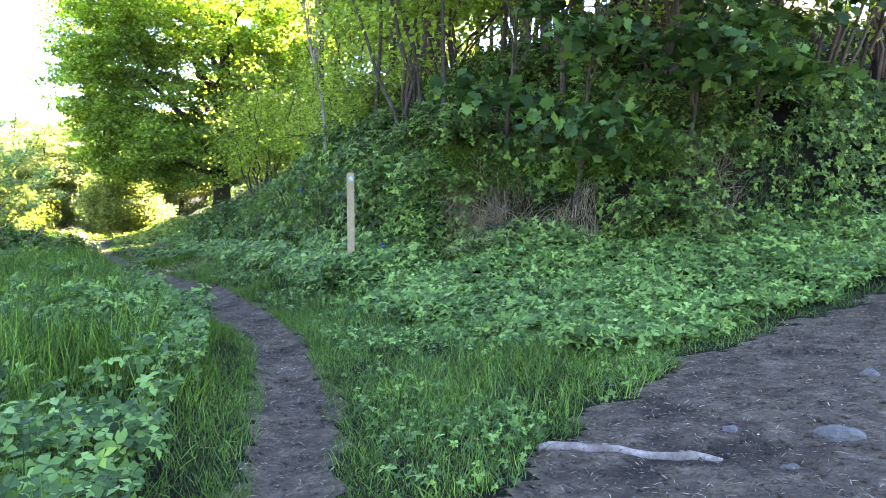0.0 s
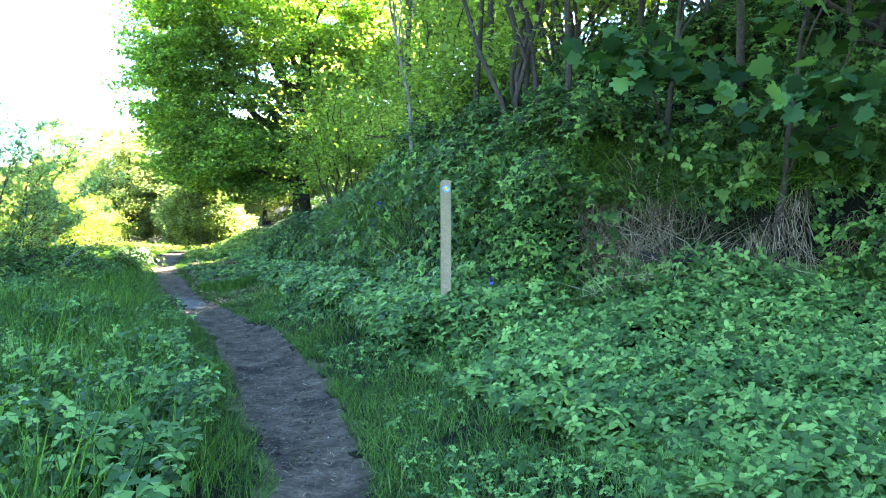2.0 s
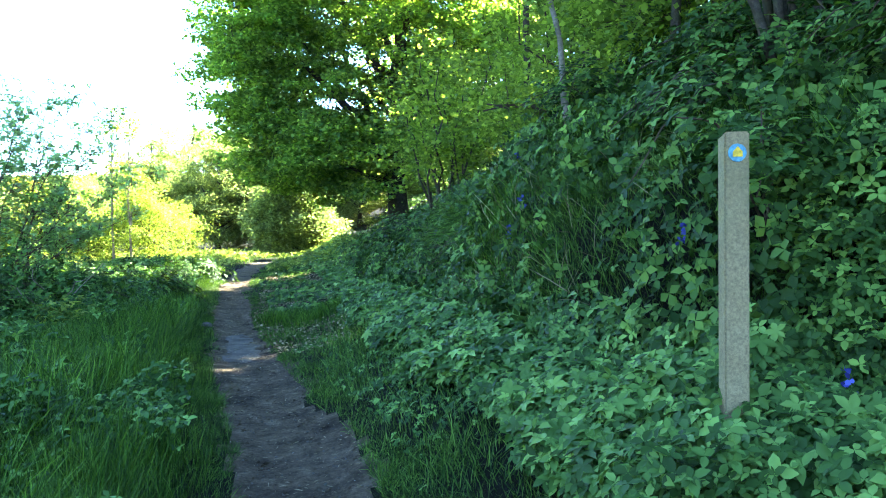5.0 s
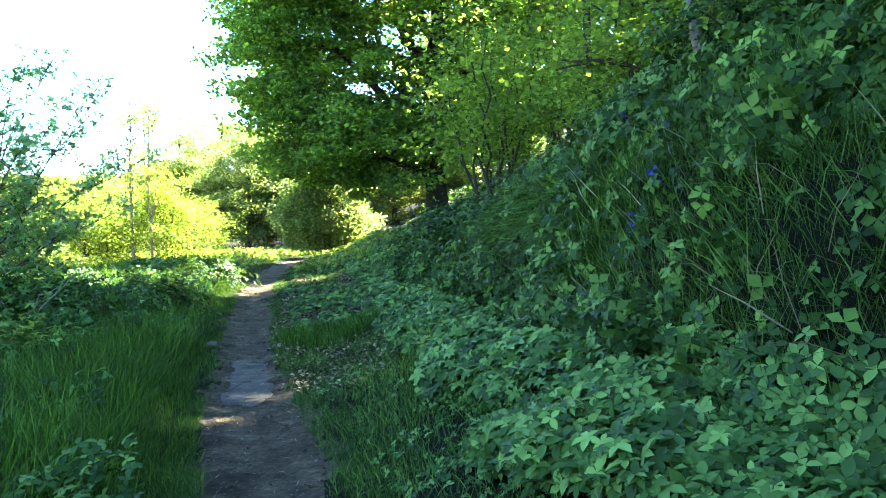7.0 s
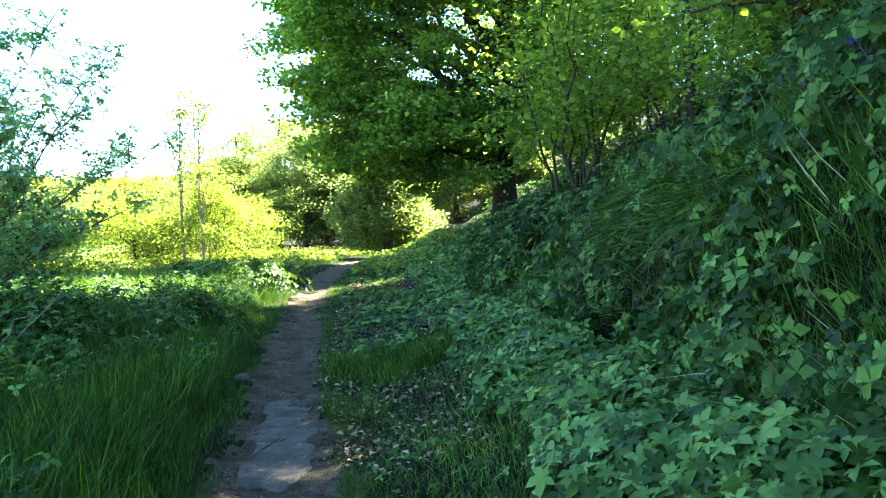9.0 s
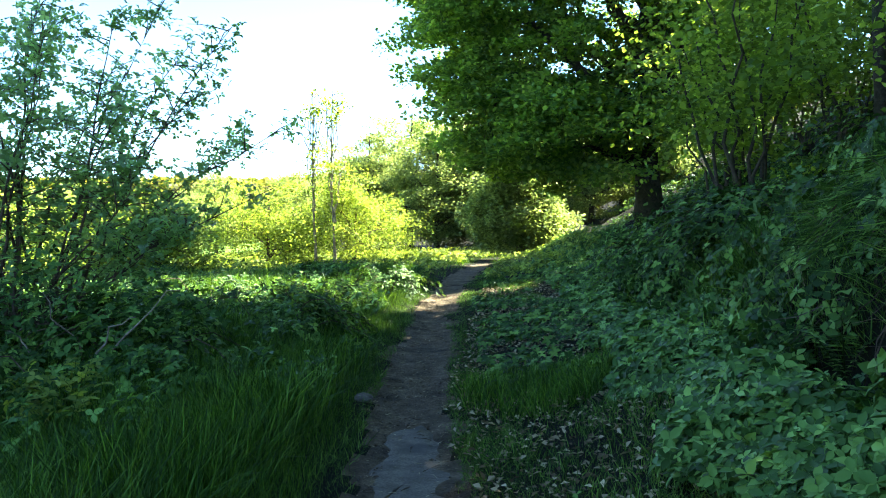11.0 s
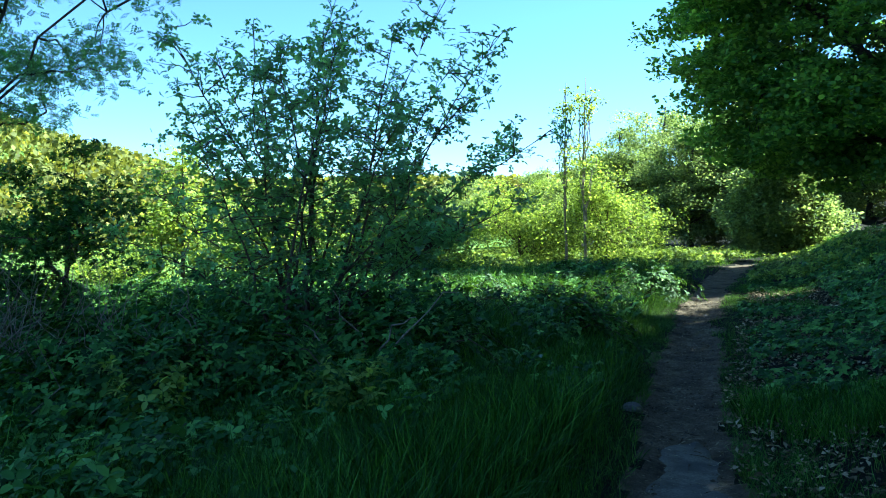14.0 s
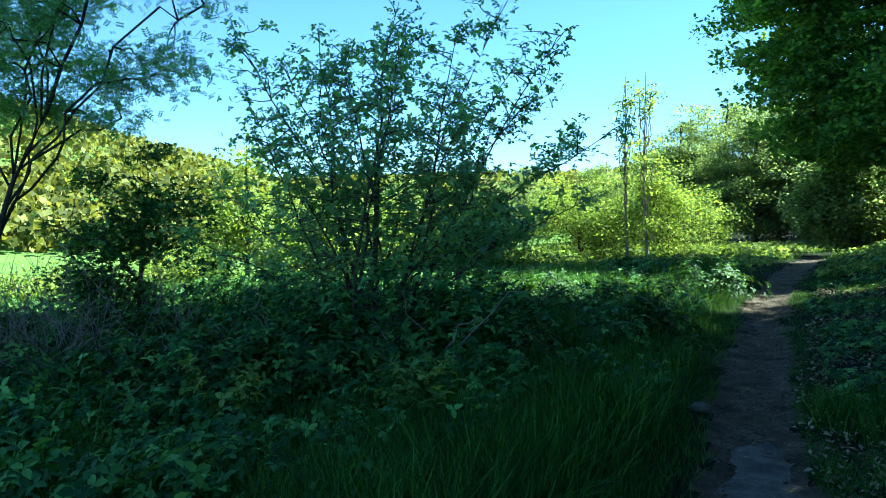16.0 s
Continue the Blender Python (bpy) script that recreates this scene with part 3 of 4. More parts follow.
grass_field("grass_tuft", 26000, 1.35, 2.6, 19.4, 21.4, lambda x, y: ((x - 1.95) / 0.62) ** 2 + ((y - 20.3) / 0.75) ** 2 < 1, lambda x, y: 0.24 + 0 * x, M_LUSH,
            "bright tuft of grass beside the path", 0.35, 1.2, seed=36, kinds=(0, 1, 3))
grass_field("edge_grass", 300000, -0.6, 3.6, 1.0, 30, lambda x, y: ~bare(x, y) & (verge(x, y) < 0.42) & (verge(x, y) > -0.15), lambda x, y: 0.12 + 0 * x, M_GRASS,
            "ragged short grass fringing the bare path", 0.55, 1.5, seed=37, kinds=(3, 4, 1))
grass_field("lip_grass", 700000, -0.8, 2.4, 1.0, 24, lambda x, y: (verge(x, y) < 0.11 + 0.12 * vnoise(x * 3, y * 3, 72)) & (verge(x, y) > -0.07 * vnoise(x * 4, y * 4, 73)), lambda x, y: 0.075 + 0 * x, M_GRASS,
            "low grass creeping over the path lip", 0.7, 2.0, seed=40, kinds=(3, 4, 3))
grass_field("dirt_fringe", 90000, 1.0, 9.5, 2.6, 7.6, lambda x, y: ~bare(x, y) & bare(x, y - 0.45), lambda x, y: 0.14 + 0 * x, M_GRASS,
            "ragged grass fringing the bare earth", 0.55, 1.5, seed=38, kinds=(3, 4, 1))
grass_field("far_grass", 60000, -14, 4, 34, 62, lambda x, y: ~bare(x, y) & (into_hill(x, y) < 4), lambda x, y: 0.28 + 0 * x, M_LUSH,
            "sunlit tall grass in a clearing", 0.3, 0.8, seed=3)
grass_field("meadow_grass", 130000, -16, 0.6, -8, 36, lambda x, y: left_of_path(x, y) & ((x < -4.2) | (y < 0.5)), lambda x, y: 0.42 + 0 * x, M_LUSH, "tall rough meadow grass", 0.3, 0.8, seed=4)
grass_field("bank_grass", 260000, 3.0, 9.0, 8, 34, lambda x, y: (into_hill(x, y) > 0.0) & (into_hill(x, y) < 3.5) & (vnoise(x * 0.6, y * 0.6, 90) > 0.3),
            lambda x, y: 0.28 + 0 * x, M_GRASS, "long drooping grass on the steep bank", 0.7, 1.2, seed=5, kinds=(1, 2, 2))
grass_field("dry_grass", 170000, 3.6, 12.0, 7.2, 12.0, lambda x, y: (into_hill(x, y) > 0.05) & (into_hill(x, y) < 1.1) & ((strawy(x, y) & (vnoise(x * 3, y * 3, 96) > 0.45)) | ((vnoise(x * 0.8, y * 0.8, 95) > 0.78) & (x < 8))),
            lambda x, y: 0.40 + 0 * x, M_STRAW, "dry straw-coloured grass hanging on the bank", 1.0, 1.5, seed=6, kinds=(2, 2, 1))
grass_field("face_grass", 190000, 3.0, 6.0, 9.5, 22, lambda x, y: (into_hill(x, y) > -0.1) & (into_hill(x, y) < 0.8), lambda x, y: 0.25 + 0 * x, M_GRASS,
            "long grass hanging down the bank face", 0.6, 0.9, seed=25, kinds=(1, 2, 4))
grass_field("dry_stalks", 6000, 3.0, 5.5, 12, 24, lambda x, y: (into_hill(x, y) > 0.0) & (into_hill(x, y) < 1.6),
            lambda x, y: 0.40 + 0 * x, M_STRAW, "scattered dry stalks on the bank", 0.9, 1.5, seed=16, kinds=(2, 1))


# ---- undergrowth ----
def undergrowth(name, n, x0, x1, y0, y1, keep, lift, size, shape, material, label, seed, up=1.0, clump=1.4, spread=0.45, thin=(0.1, 0.7), facing=0.25):
    rng = np.random.default_rng(seed)
    x, y = rng.uniform(x0, x1, n), rng.uniform(y0, y1, n)
    dens = vnoise(x * clump, y * clump, seed + 60) * 0.65 + vnoise(x * clump * 3.3, y * clump * 3.3, seed + 61) * 0.35
    q = keep(x, y) & ~hollow(x, y) & (dens > rng.uniform(*thin, n))
    x, y, dens = x[q], y[q], dens[q]
    heap = np.clip((vnoise(x * clump * 1.7, y * clump * 1.7, seed + 62) * 0.6 + dens * 0.8) - 0.22, 0.03, 1.3)
    z = height(x, y) + lift(x, y) * 1.25 * heap * rng.uniform(0.35, 1.05, len(x))
    d = 0.05
    sx, sy = (height(x + d, y) - height(x - d, y)) / (2 * d), (height(x, y + d) - height(x, y - d)) / (2 * d)
    k = np.minimum(1.0, 1.2 / np.maximum(np.hypot(sx, sy), 1e-6))
    nrm = np.stack([-sx * k * 0.8 - facing, -sy * k * 0.8 - facing, np.full(len(x), up)], 1) + rng.normal(0, spread, (len(x), 3))
    pos = np.stack([x, y, z], 1) + np.stack([-sx * k, -sy * k, 0 * x], 1) * (0.6 * heap * rng.uniform(0, 1, len(x)))[:, None] * lift(x, y)[:, None]
    return stuff(name, [scatter(shape, pos, nrm, size * rng.uniform(0.55, 1.3, len(x)), rng=rng)], material, label, "undergrowth")


def cover_edge(x, y):
    """Where the pale cover begins, going from the path towards the bank."""
    return np.interp(y, [4.0, 5.5, 9, 12, 14.5, 16, 18, 20, 24], [3.1, 2.95, 2.95, 2.85, 2.7, 2.42, 2.5, 2.6, 2.5]) + 0.5 * (vnoise(x * 1.6, y * 1.6, 66) - 0.5)


def apron(x, y):
    d = into_hill(x, y)
    return (d < 0.2) & ~bare(x, y) & (x > cover_edge(x, y))


undergrowth("cover_plants", 330000, 2.0, 12, 3.8, 22, lambda x, y: apron(x, y) & ~bare(x, y - 0.3) & ((y > 6.6) | (vnoise(x * 3, y * 3, 68) * 0.7 < 0.2 * (x - 2.4) + 0.32 * (y - 4.9))),
            lambda x, y: 0.27 + 0.28 * np.exp(-((x - 3.4) ** 2 + (y - 10.8) ** 2) / 0.5), 0.062, TREFOIL, M_COVER, "dense pale green leafy ground cover", 11, 1.0, 1.3, 0.42, (-0.1, 0.55), 0.28)
undergrowth("whorled_plants", 34000, 2.1, 4.4, 9.8, 16.4, lambda x, y: apron(x, y) & (vnoise(x * 0.8, y * 0.8, 67) > 0.3), lambda x, y: 0.33 + 0 * x, 0.07,
            WHORL, M_COVER, "broad pale whorled leaves rising from the ground cover", 71, 1.1, 1.1, 0.42, (0.15, 0.85), 0.25)
undergrowth("clover", 28000, 0.9, 4.0, 3.0, 17.5, lambda x, y: right_of_path(x, y) & (verge(x, y) > 0.12) & ((verge(x, y) < 1.7) | (y < 7.5)) & (into_hill(x, y) < -0.3), lambda x, y: 0.14 + 0 * x, 0.032,
            TREFOIL_LOW, M_NETTLE, "low clover and herbs in the path verge", 27, 1.0, 1.5, 0.4, (0.3, 0.8))
undergrowth("ivy_cover", 16000, 0.8, 4.0, 20, 36, lambda x, y: (into_hill(x, y) < 0.8) & right_of_path(x, y) & (verge(x, y) > 0.25), lambda x, y: 0.14 + 0 * x, 0.07,
            QUINATE, M_BRAMBLE, "patchy ivy and low leaves over bare soil", 12, 1.0, 1.2, 0.4, (0.42, 0.95))
undergrowth("cover_plants_far", 14000, 1.6, 4.0, 21, 37, lambda x, y: (into_hill(x, y) > -0.6) & (into_hill(x, y) < 0.6), lambda x, y: 0.25 + 0 * x, 0.08,
            TREFOIL_LOW, M_COVER, "pale green leafy ground cover at the bank foot", 13, 1.0, 1.3, 0.4, (0.1, 0.6))
undergrowth("bank_brambles", 150000, 3.0, 12, 7.5, 30, lambda x, y: (into_hill(x, y) > 0.15) & (into_hill(x, y) < 5.0) & ~strawy(x, y), lambda x, y: 0.55 + 0 * x, 0.075,
            TREFOIL_LOW, M_BRAMBLE, "tangled green brambles covering the steep bank", 14, 0.7, 0.8, 0.5, (0.3, 0.8))
undergrowth("bank_face_plants", 190000, 3.0, 12, 7.3, 25, lambda x, y: (into_hill(x, y) > -0.1) & (into_hill(x, y) < 1.2) & ~strawy(x, y), lambda x, y: 0.45 + 0 * x, 0.07,
            TREFOIL_LOW, M_BRAMBLE, "leafy trailing plants on the steep bank face", 24, 0.4, 1.1, 0.6, (0.25, 0.85))
undergrowth("bank_herbs", 70000, 2.9, 14, 20, 48, lambda x, y: (into_hill(x, y) > 0.0) & (into_hill(x, y) < 7.0), lambda x, y: 0.26 + 0 * x, 0.06,
            TREFOIL_LOW, M_NETTLE, "leafy herbs on the sloping bank", 15, 0.8, 0.9, 0.5, (0.2, 0.7))
undergrowth("nettles", 120000, -4.5, 1.4, 1.0, 20, lambda x, y: left_of_path(x, y) & (verge(x, y) > np.interp(y, [6, 11.5, 13.5, 19], [0.35, 0.35, 1.0, 1.5])), lambda x, y: 0.42 + 0 * x, 0.058,
            TREFOIL_LOW, M_NETTLE, "nettles and brambles among tall grass", 17, 1.0, 0.9, 0.45, (0.4, 0.9))
undergrowth("broad_herbs", 75000, -5.0, 1.6, 2.0, 19.5, lambda x, y: left_of_path(x, y) & (verge(x, y) > np.interp(y, [4, 7, 11.5, 13.5, 19], [0.45, 0.35, 0.4, 1.1, 1.7])) & (vnoise(x * 0.7, y * 0.7, 78) > 0.38), lambda x, y: 0.36 + 0 * x, 0.07,
            TREFOIL, M_NETTLE, "broad-leaved nettles and brambles beside the path", 72, 1.1, 0.9, 0.38, (0.35, 0.9))
undergrowth("scattered_herbs", 60000, -2.6, 1.5, 8.0, 23, lambda x, y: left_of_path(x, y) & (verge(x, y) > 0.22) & (verge(x, y) < 2.8) & (vnoise(x * 1.3, y * 0.8, 79) > 0.42), lambda x, y: 0.46 + 0 * x, 0.056,
            TREFOIL, M_NETTLE, "patches of nettles and brambles standing in the grass", 80, 1.0, 1.6, 0.42, (0.4, 0.9))
undergrowth("bramble_mound", 110000, -9, 0.6, 15.5, 34, lambda x, y: left_of_path(x, y) & (verge(x, y) > np.interp(y, [19, 23], [1.7, 0.5])),
            lambda x, y: 0.5 + 0.6 * np.exp(-(((x + 2.8) / 2.2) ** 2 + ((y - 20.0) / 1.3) ** 2)), 0.064, TREFOIL, M_NETTLE,
            "dark bramble and nettle thicket below shrubs", 18, 1.0, 0.8, 0.5, (0.25, 0.8))
undergrowth("tall_nettles", 60000, -9, 0.8, 13, 34, lambda x, y: left_of_path(x, y) & (verge(x, y) > np.interp(y, [19, 23], [1.3, 0.35])), lambda x, y: 0.5 + 0 * x, 0.066,
            TREFOIL_LOW, M_NETTLE, "light green nettles rising above the brambles", 29, 1.0, 1.0, 0.5, (0.45, 0.9), 0.3)
undergrowth("clearing_herbs", 40000, -14, 4, 33, 60, lambda x, y: ~bare(x, y) & (into_hill(x, y) < 3) & (verge(x, y) > 0.3), lambda x, y: 0.45 + 0 * x, 0.09,
            TREFOIL_LOW, M_SPRING, "sunlit bright green herbs in the clearing", 19, 1.0, 0.5, 0.5, (0.2, 0.7))
undergrowth("hillside_floor", 26000, 5, 26, 6, 60, lambda x, y: into_hill(x, y) > 4, lambda x, y: 0.5 + 0 * x, 0.13,
            TREFOIL_LOW, M_BRAMBLE, "woodland floor plants on the hillside", 20, 0.8, 0.5, 0.5, (0.1, 0.7))


def downhill(x, y):
    d = 0.05
    g = np.stack([into_hill(x + d, y) - into_hill(x - d, y), into_hill(x, y + d) - into_hill(x, y - d)], 1)
    return -unit(g)


def hanging(name, n, x0, x1, y0, y1, keep, size, shape, material, label, category, seed, fall=0.75, out=0.5, lift=0.06):
    """Blades or leaves that hang out over the steep face."""
    rng = np.random.default_rng(seed)
    x, y = rng.uniform(x0, x1, n), rng.uniform(y0, y1, n)
    q = keep(x, y)
    x, y = x[q], y[q]
    g = downhill(x, y)
    pos = np.stack([x + g[:, 0] * lift, y + g[:, 1] * lift, height(x, y) + lift * 0.5], 1)
    up = np.stack([g[:, 0] * out, g[:, 1] * out, np.full(len(x), -fall)], 1) + rng.normal(0, 0.28, (len(x), 3))
    return stuff(name, [scatter(shape, pos, up, size * rng.uniform(0.5, 1.25, len(x)), rng=rng)], material, label, category)


hanging("hanging_straw", 26000, 4.4, 6.8, 9.0, 11.6, lambda x, y: strawy(x, y) & (into_hill(x, y) > 0.2) & (vnoise(x * 4, y * 4, 97) > 0.3), 0.27, BLADES[1], M_STRAW,
        "dry straw hanging over the hollow in the bank", "grass", 73)
hanging("overhang_grass", 42000, 4.3, 7.5, 8.6, 12.6, lambda x, y: (into_hill(x, y) > 0.48) & (into_hill(x, y) < 1.1), 0.3, BLADES[4], M_LUSH,
        "long green grass hanging from the lip of the bank", "grass", 74, 0.15, 0.9)


hanging("hollow_roots", 260, 3.2, 4.2, 16.7, 19.2, lambda x, y: (into_hill(x, y) > 0.25) & (into_hill(x, y) < 0.6), 0.42, BLADES[1], M_TWIG,
        "dark roots and dead stems hanging over the hollow", "roots", 77)
hanging("hollow_grass", 5000, 3.2, 4.3, 16.5, 19.4, lambda x, y: (into_hill(x, y) > 0.42) & (into_hill(x, y) < 0.75), 0.3, BLADES[1], M_GRASS,
        "grass hanging over the hollow in the bank foot", "grass", 78, 0.5, 0.8)


def curtain():
    """Brambles that pour down the bank beside the post."""
    rng = np.random.default_rng(75)
    n = 6500
    u, v = rng.uniform(0, 1, n), rng.beta(1.1, 1.1, n)
    into = 1.5 * u - 0.05
    cx, cy = 4.1 + 0.72 * into, 10.75 + 0.95 * into
    x = cx + (v - 0.5) * (0.62 + 0.75 * u) + rng.normal(0, 0.05, n)
    y = cy + (v - 0.5) * -(0.35 + 0.3 * u)
    g = downhill(x, y)
    lift = 0.30 * np.sin(np.pi * np.clip(v, 0, 1)) * rng.uniform(0.5, 1.05, n) + 0.12
    pos = np.stack([x + g[:, 0] * lift, y + g[:, 1] * lift, height(x, y) + 0.25 * lift], 1)
    nrm = np.stack([g[:, 0] * 0.8, g[:, 1] * 0.8, np.full(n, 0.75)], 1) + rng.normal(0, 0.3, (n, 3))
    stuff("bramble_curtain", [scatter(TREFOIL, pos, nrm, 0.048 * rng.uniform(0.6, 1.25, n), rng=rng)], M_BRAMBLE, "curtain of fresh green brambles pouring down the bank", "undergrowth")


curtain()
grass_field("slope_tufts", 150000, 3.2, 5.6, 12.6, 22, lambda x, y: (into_hill(x, y) > 0.1) & (into_hill(x, y) < 1.7) & (vnoise(x * 1.1, y * 0.9, 98) > 0.5),
            lambda x, y: 0.30 + 0 * x, M_LUSH, "tall upright grass tufts on the steep bank", 0.42, 1.0, seed=76, kinds=(0, 1, 1))


# ---- bramble bushes on the bank ----
def bramble_bush(x, y, seed, label="arching bramble bush with trailing leafy canes"):
    rng = np.random.default_rng(seed)
    top = thing("bramble_bush", x, y, float(height(x, y)) - 0.05, label, "bush", "brambles on the bank")
    pos = []
    for k in range(11):
        a = rng.uniform(0, 6.283)
        r = rng.uniform(0.5, 1.15)
        u = np.linspace(0, 1, 9)
        h = rng.uniform(0.35, 0.75)
        p = np.stack([np.cos(a) * r * u, np.sin(a) * r * u, h * np.sin(u * 2.6) * (1.15 - 0.4 * u)], 1) + rng.normal(0, 0.02, (9, 3))
        part("cane", mesh_np("cane", *tube(p, np.linspace(0.007, 0.003, 9), 5), M_TWIG, True), top)
        m = 56
        pos.append(along(p, rng.uniform(0.25, 1, m)) + rng.normal(0, 0.06, (m, 3)))
    pos = np.concatenate(pos)
    out = pos * (1, 1, 0.4)
    nrm = unit(out) * 0.7 + (0, 0, 0.8) + rng.normal(0, 0.35, (len(pos), 3))
    part("foliage", mesh_np("foliage", *scatter(TREFOIL, pos, nrm, 0.064 * rng.uniform(0.6, 1.25, len(pos)), rng=rng), M_BRAMBLE), top)
    return top


BRAMBLES = [bramble_bush(4.1, 11.9, 201), bramble_bush(4.7, 12.9, 202), bramble_bush(5.3, 14.4, 203)]
spots = np.random.default_rng(205)
for k in range(58):
    by1 = spots.uniform(8.6, 25)
    into = spots.uniform(0.15, 3.6)
    if 12.6 < by1 < 20 and into < 1.5:
        continue
    bx1 = float(np.interp(by1, FOOT[::-1, 1][4:], FOOT[::-1, 0][4:])) + into if by1 > 10 else spots.uniform(6.6, 10.5)
    if by1 <= 10:
        by1 = float(np.interp(bx1, FOOT[9:, 0], FOOT[9:, 1])) + into
    if strawy(np.array([bx1]), np.array([by1]))[0]:
        continue
    copy_thing(BRAMBLES[k % 3], pose(bx1, by1, float(height(bx1, by1)) - 0.05, 0, 0, 41 * k))
for k, (bx1, by1) in enumerate(((-2.0, 18.9), (-3.4, 19.1), (-1.2, 20.0), (-4.6, 19.6), (-0.6, 22.0), (-2.8, 18.3), (-5.6, 18.6), (-1.5, 23.0), (-7.0, 19.6), (-0.9, 25.0), (-2.6, 25.5), (-4.2, 17.6), (-0.4, 28.0), (-1.8, 29.5))):
    copy_thing(BRAMBLES[k % 3], pose(bx1, by1, float(height(bx1, by1)) - 0.05, 0, 0, 57 * k))


# ---- trees and shrubs ----
def elder_bush():
    rng = np.random.default_rng(31)
    bx, by = -2.30, 20.45
    bz = float(height(bx, by)) - 0.1
    top = thing("elder_bush", bx, by, bz, "many-stemmed dark green elder bush with open spreading branches", "bush")
    foot = np.array((bx, by, bz))
    aims = [(-3.60, 20.02, 3.31), (-2.88, 20.36, 3.30), (-2.22, 20.68, 3.50), (-1.31, 21.10, 3.46), (-0.76, 21.35, 3.20), (-0.93, 21.26, 2.76),
            (-0.62, 21.30, 2.20), (-3.45, 20.06, 2.54), (-3.30, 20.17, 2.00), (-2.6, 21.2, 3.2), (-1.8, 20.0, 2.9), (-2.0, 21.6, 3.0), (-2.9, 20.9, 2.7),
            (-1.5, 20.5, 2.4), (-3.0, 19.7, 2.2), (-1.2, 20.2, 1.7), (-2.4, 19.6, 2.5), (-2.5, 20.2, 3.0), (-1.7, 20.9, 3.2), (-3.2, 20.3, 3.0), (-1.1, 21.0, 3.0), (-2.0, 20.2, 2.7), (-1.3, 20.6, 2.0), (-4.3, 20.1, 1.35), (-4.1, 20.3, 1.8), (-3.7, 20.2, 1.5), (-0.3, 20.9, 2.2), (-0.25, 20.7, 1.7), (-0.9, 20.4, 1.4)]
    pos = []
    for a in aims:
        a = np.array(a) - foot
        s = np.array((rng.normal(0, 0.22), rng.normal(0, 0.15), 0.0))
        p = bent(s, a, 0, 0.12, 10, rng)
        w = np.linspace(0, 1, 10)[:, None]
        p[:, :2] = (s[:2] + (a - s)[:2] * (w ** 1.5)) + rng.normal(0, 0.025, (10, 2))
        stem = part("stem", mesh_np("stem", *tube(p, np.linspace(0.017, 0.003, 10), 6), M_TWIG, True), top)
        tw = []
        for u in rng.uniform(0.42, 0.99, 21):
            q = along(p, u)
            out = unit(np.array((rng.normal(), rng.normal(), rng.uniform(-0.1, 0.9))))
            e = q + out * rng.uniform(0.2, 0.75) * (1.3 - 0.75 * u)
            t = bent(q, e, 0.04, 0.15, 4, rng)
            tw.append(tube(t, np.linspace(0.006, 0.002, 4), 4))
            k = rng.integers(9, 17)
            pos.append(along(t, rng.uniform(0.25, 1, k)) + rng.normal(0, 0.055, (k, 3)))
        tagged(part("twig", mesh_np("twig", *joined(tw), M_TWIG), stem), kind="stuff")
        k = 20
        pos.append(along(p, rng.uniform(0.45, 1.0, k)) + rng.normal(0, 0.045, (k, 3)))
    pos = np.concatenate(pos)
    nrm = rng.normal(0, 0.6, (len(pos), 3)) + (0, 0, 0.9)
    part("foliage", mesh_np("foliage", *scatter(TREFOIL_LOW, pos, nrm, 0.049 * rng.uniform(0.6, 1.35, len(pos)), rng=rng), M_ELDER), top)
    for k in range(9):
        a = np.array((rng.uniform(-0.6, 1.5), -rng.uniform(0.6, 1.5), rng.uniform(0.1, 0.4)))
        e = a + (rng.uniform(-0.5, 0.7), rng.uniform(-0.2, 0.3), rng.uniform(0.1, 0.6))
        part("dead_twig", mesh_np("dead_twig", *tube(bent(a, e, 0.05, 0.3, 6, rng), np.linspace(0.008, 0.003, 6), 5), M_DEADWOOD), top, "bare bleached twig")


elder_bush()
tree("rowan_tree", -6.1, 19.1, [(0, 0, 0), (0.3, 0.1, 1.5), (0.6, 0.3, 2.5), (1.05, 0.55, 3.6), (1.3, 0.7, 5.2)],
     [(0.6, 0.6, 3.6, 1.7, 1.3, 1.2), (-0.6, 0.2, 3.4, 1.4, 1.2, 1.2), (0.9, 0.5, 5.0, 1.5, 1.3, 1.0)], 13000, PINNATE, 0.125, M_ELDER, M_BARK, 0.034,
     "slender leaning rowan tree with feathery leaves", clumps=110, limbs=10, seed=41, clump_r=0.22)
tree("hawthorn_shrub", -5.8, 20.9, [(0, 0, 0), (0.1, 0, 1.0), (0.15, 0.1, 2.0)], [(0, 0, 1.3, 1.0, 0.8, 1.0), (0.3, 0, 1.9, 0.6, 0.6, 0.6), (-0.6, 0.1, 0.9, 0.7, 0.7, 0.7)],
     5000, QUINATE, 0.05, M_NETTLE, M_TWIG, 0.035, "dense small-leaved green shrub with bare lower twigs", "shrub", clumps=70, limbs=9, seed=42, clump_r=0.18, sides=6, twig_r=0.006)

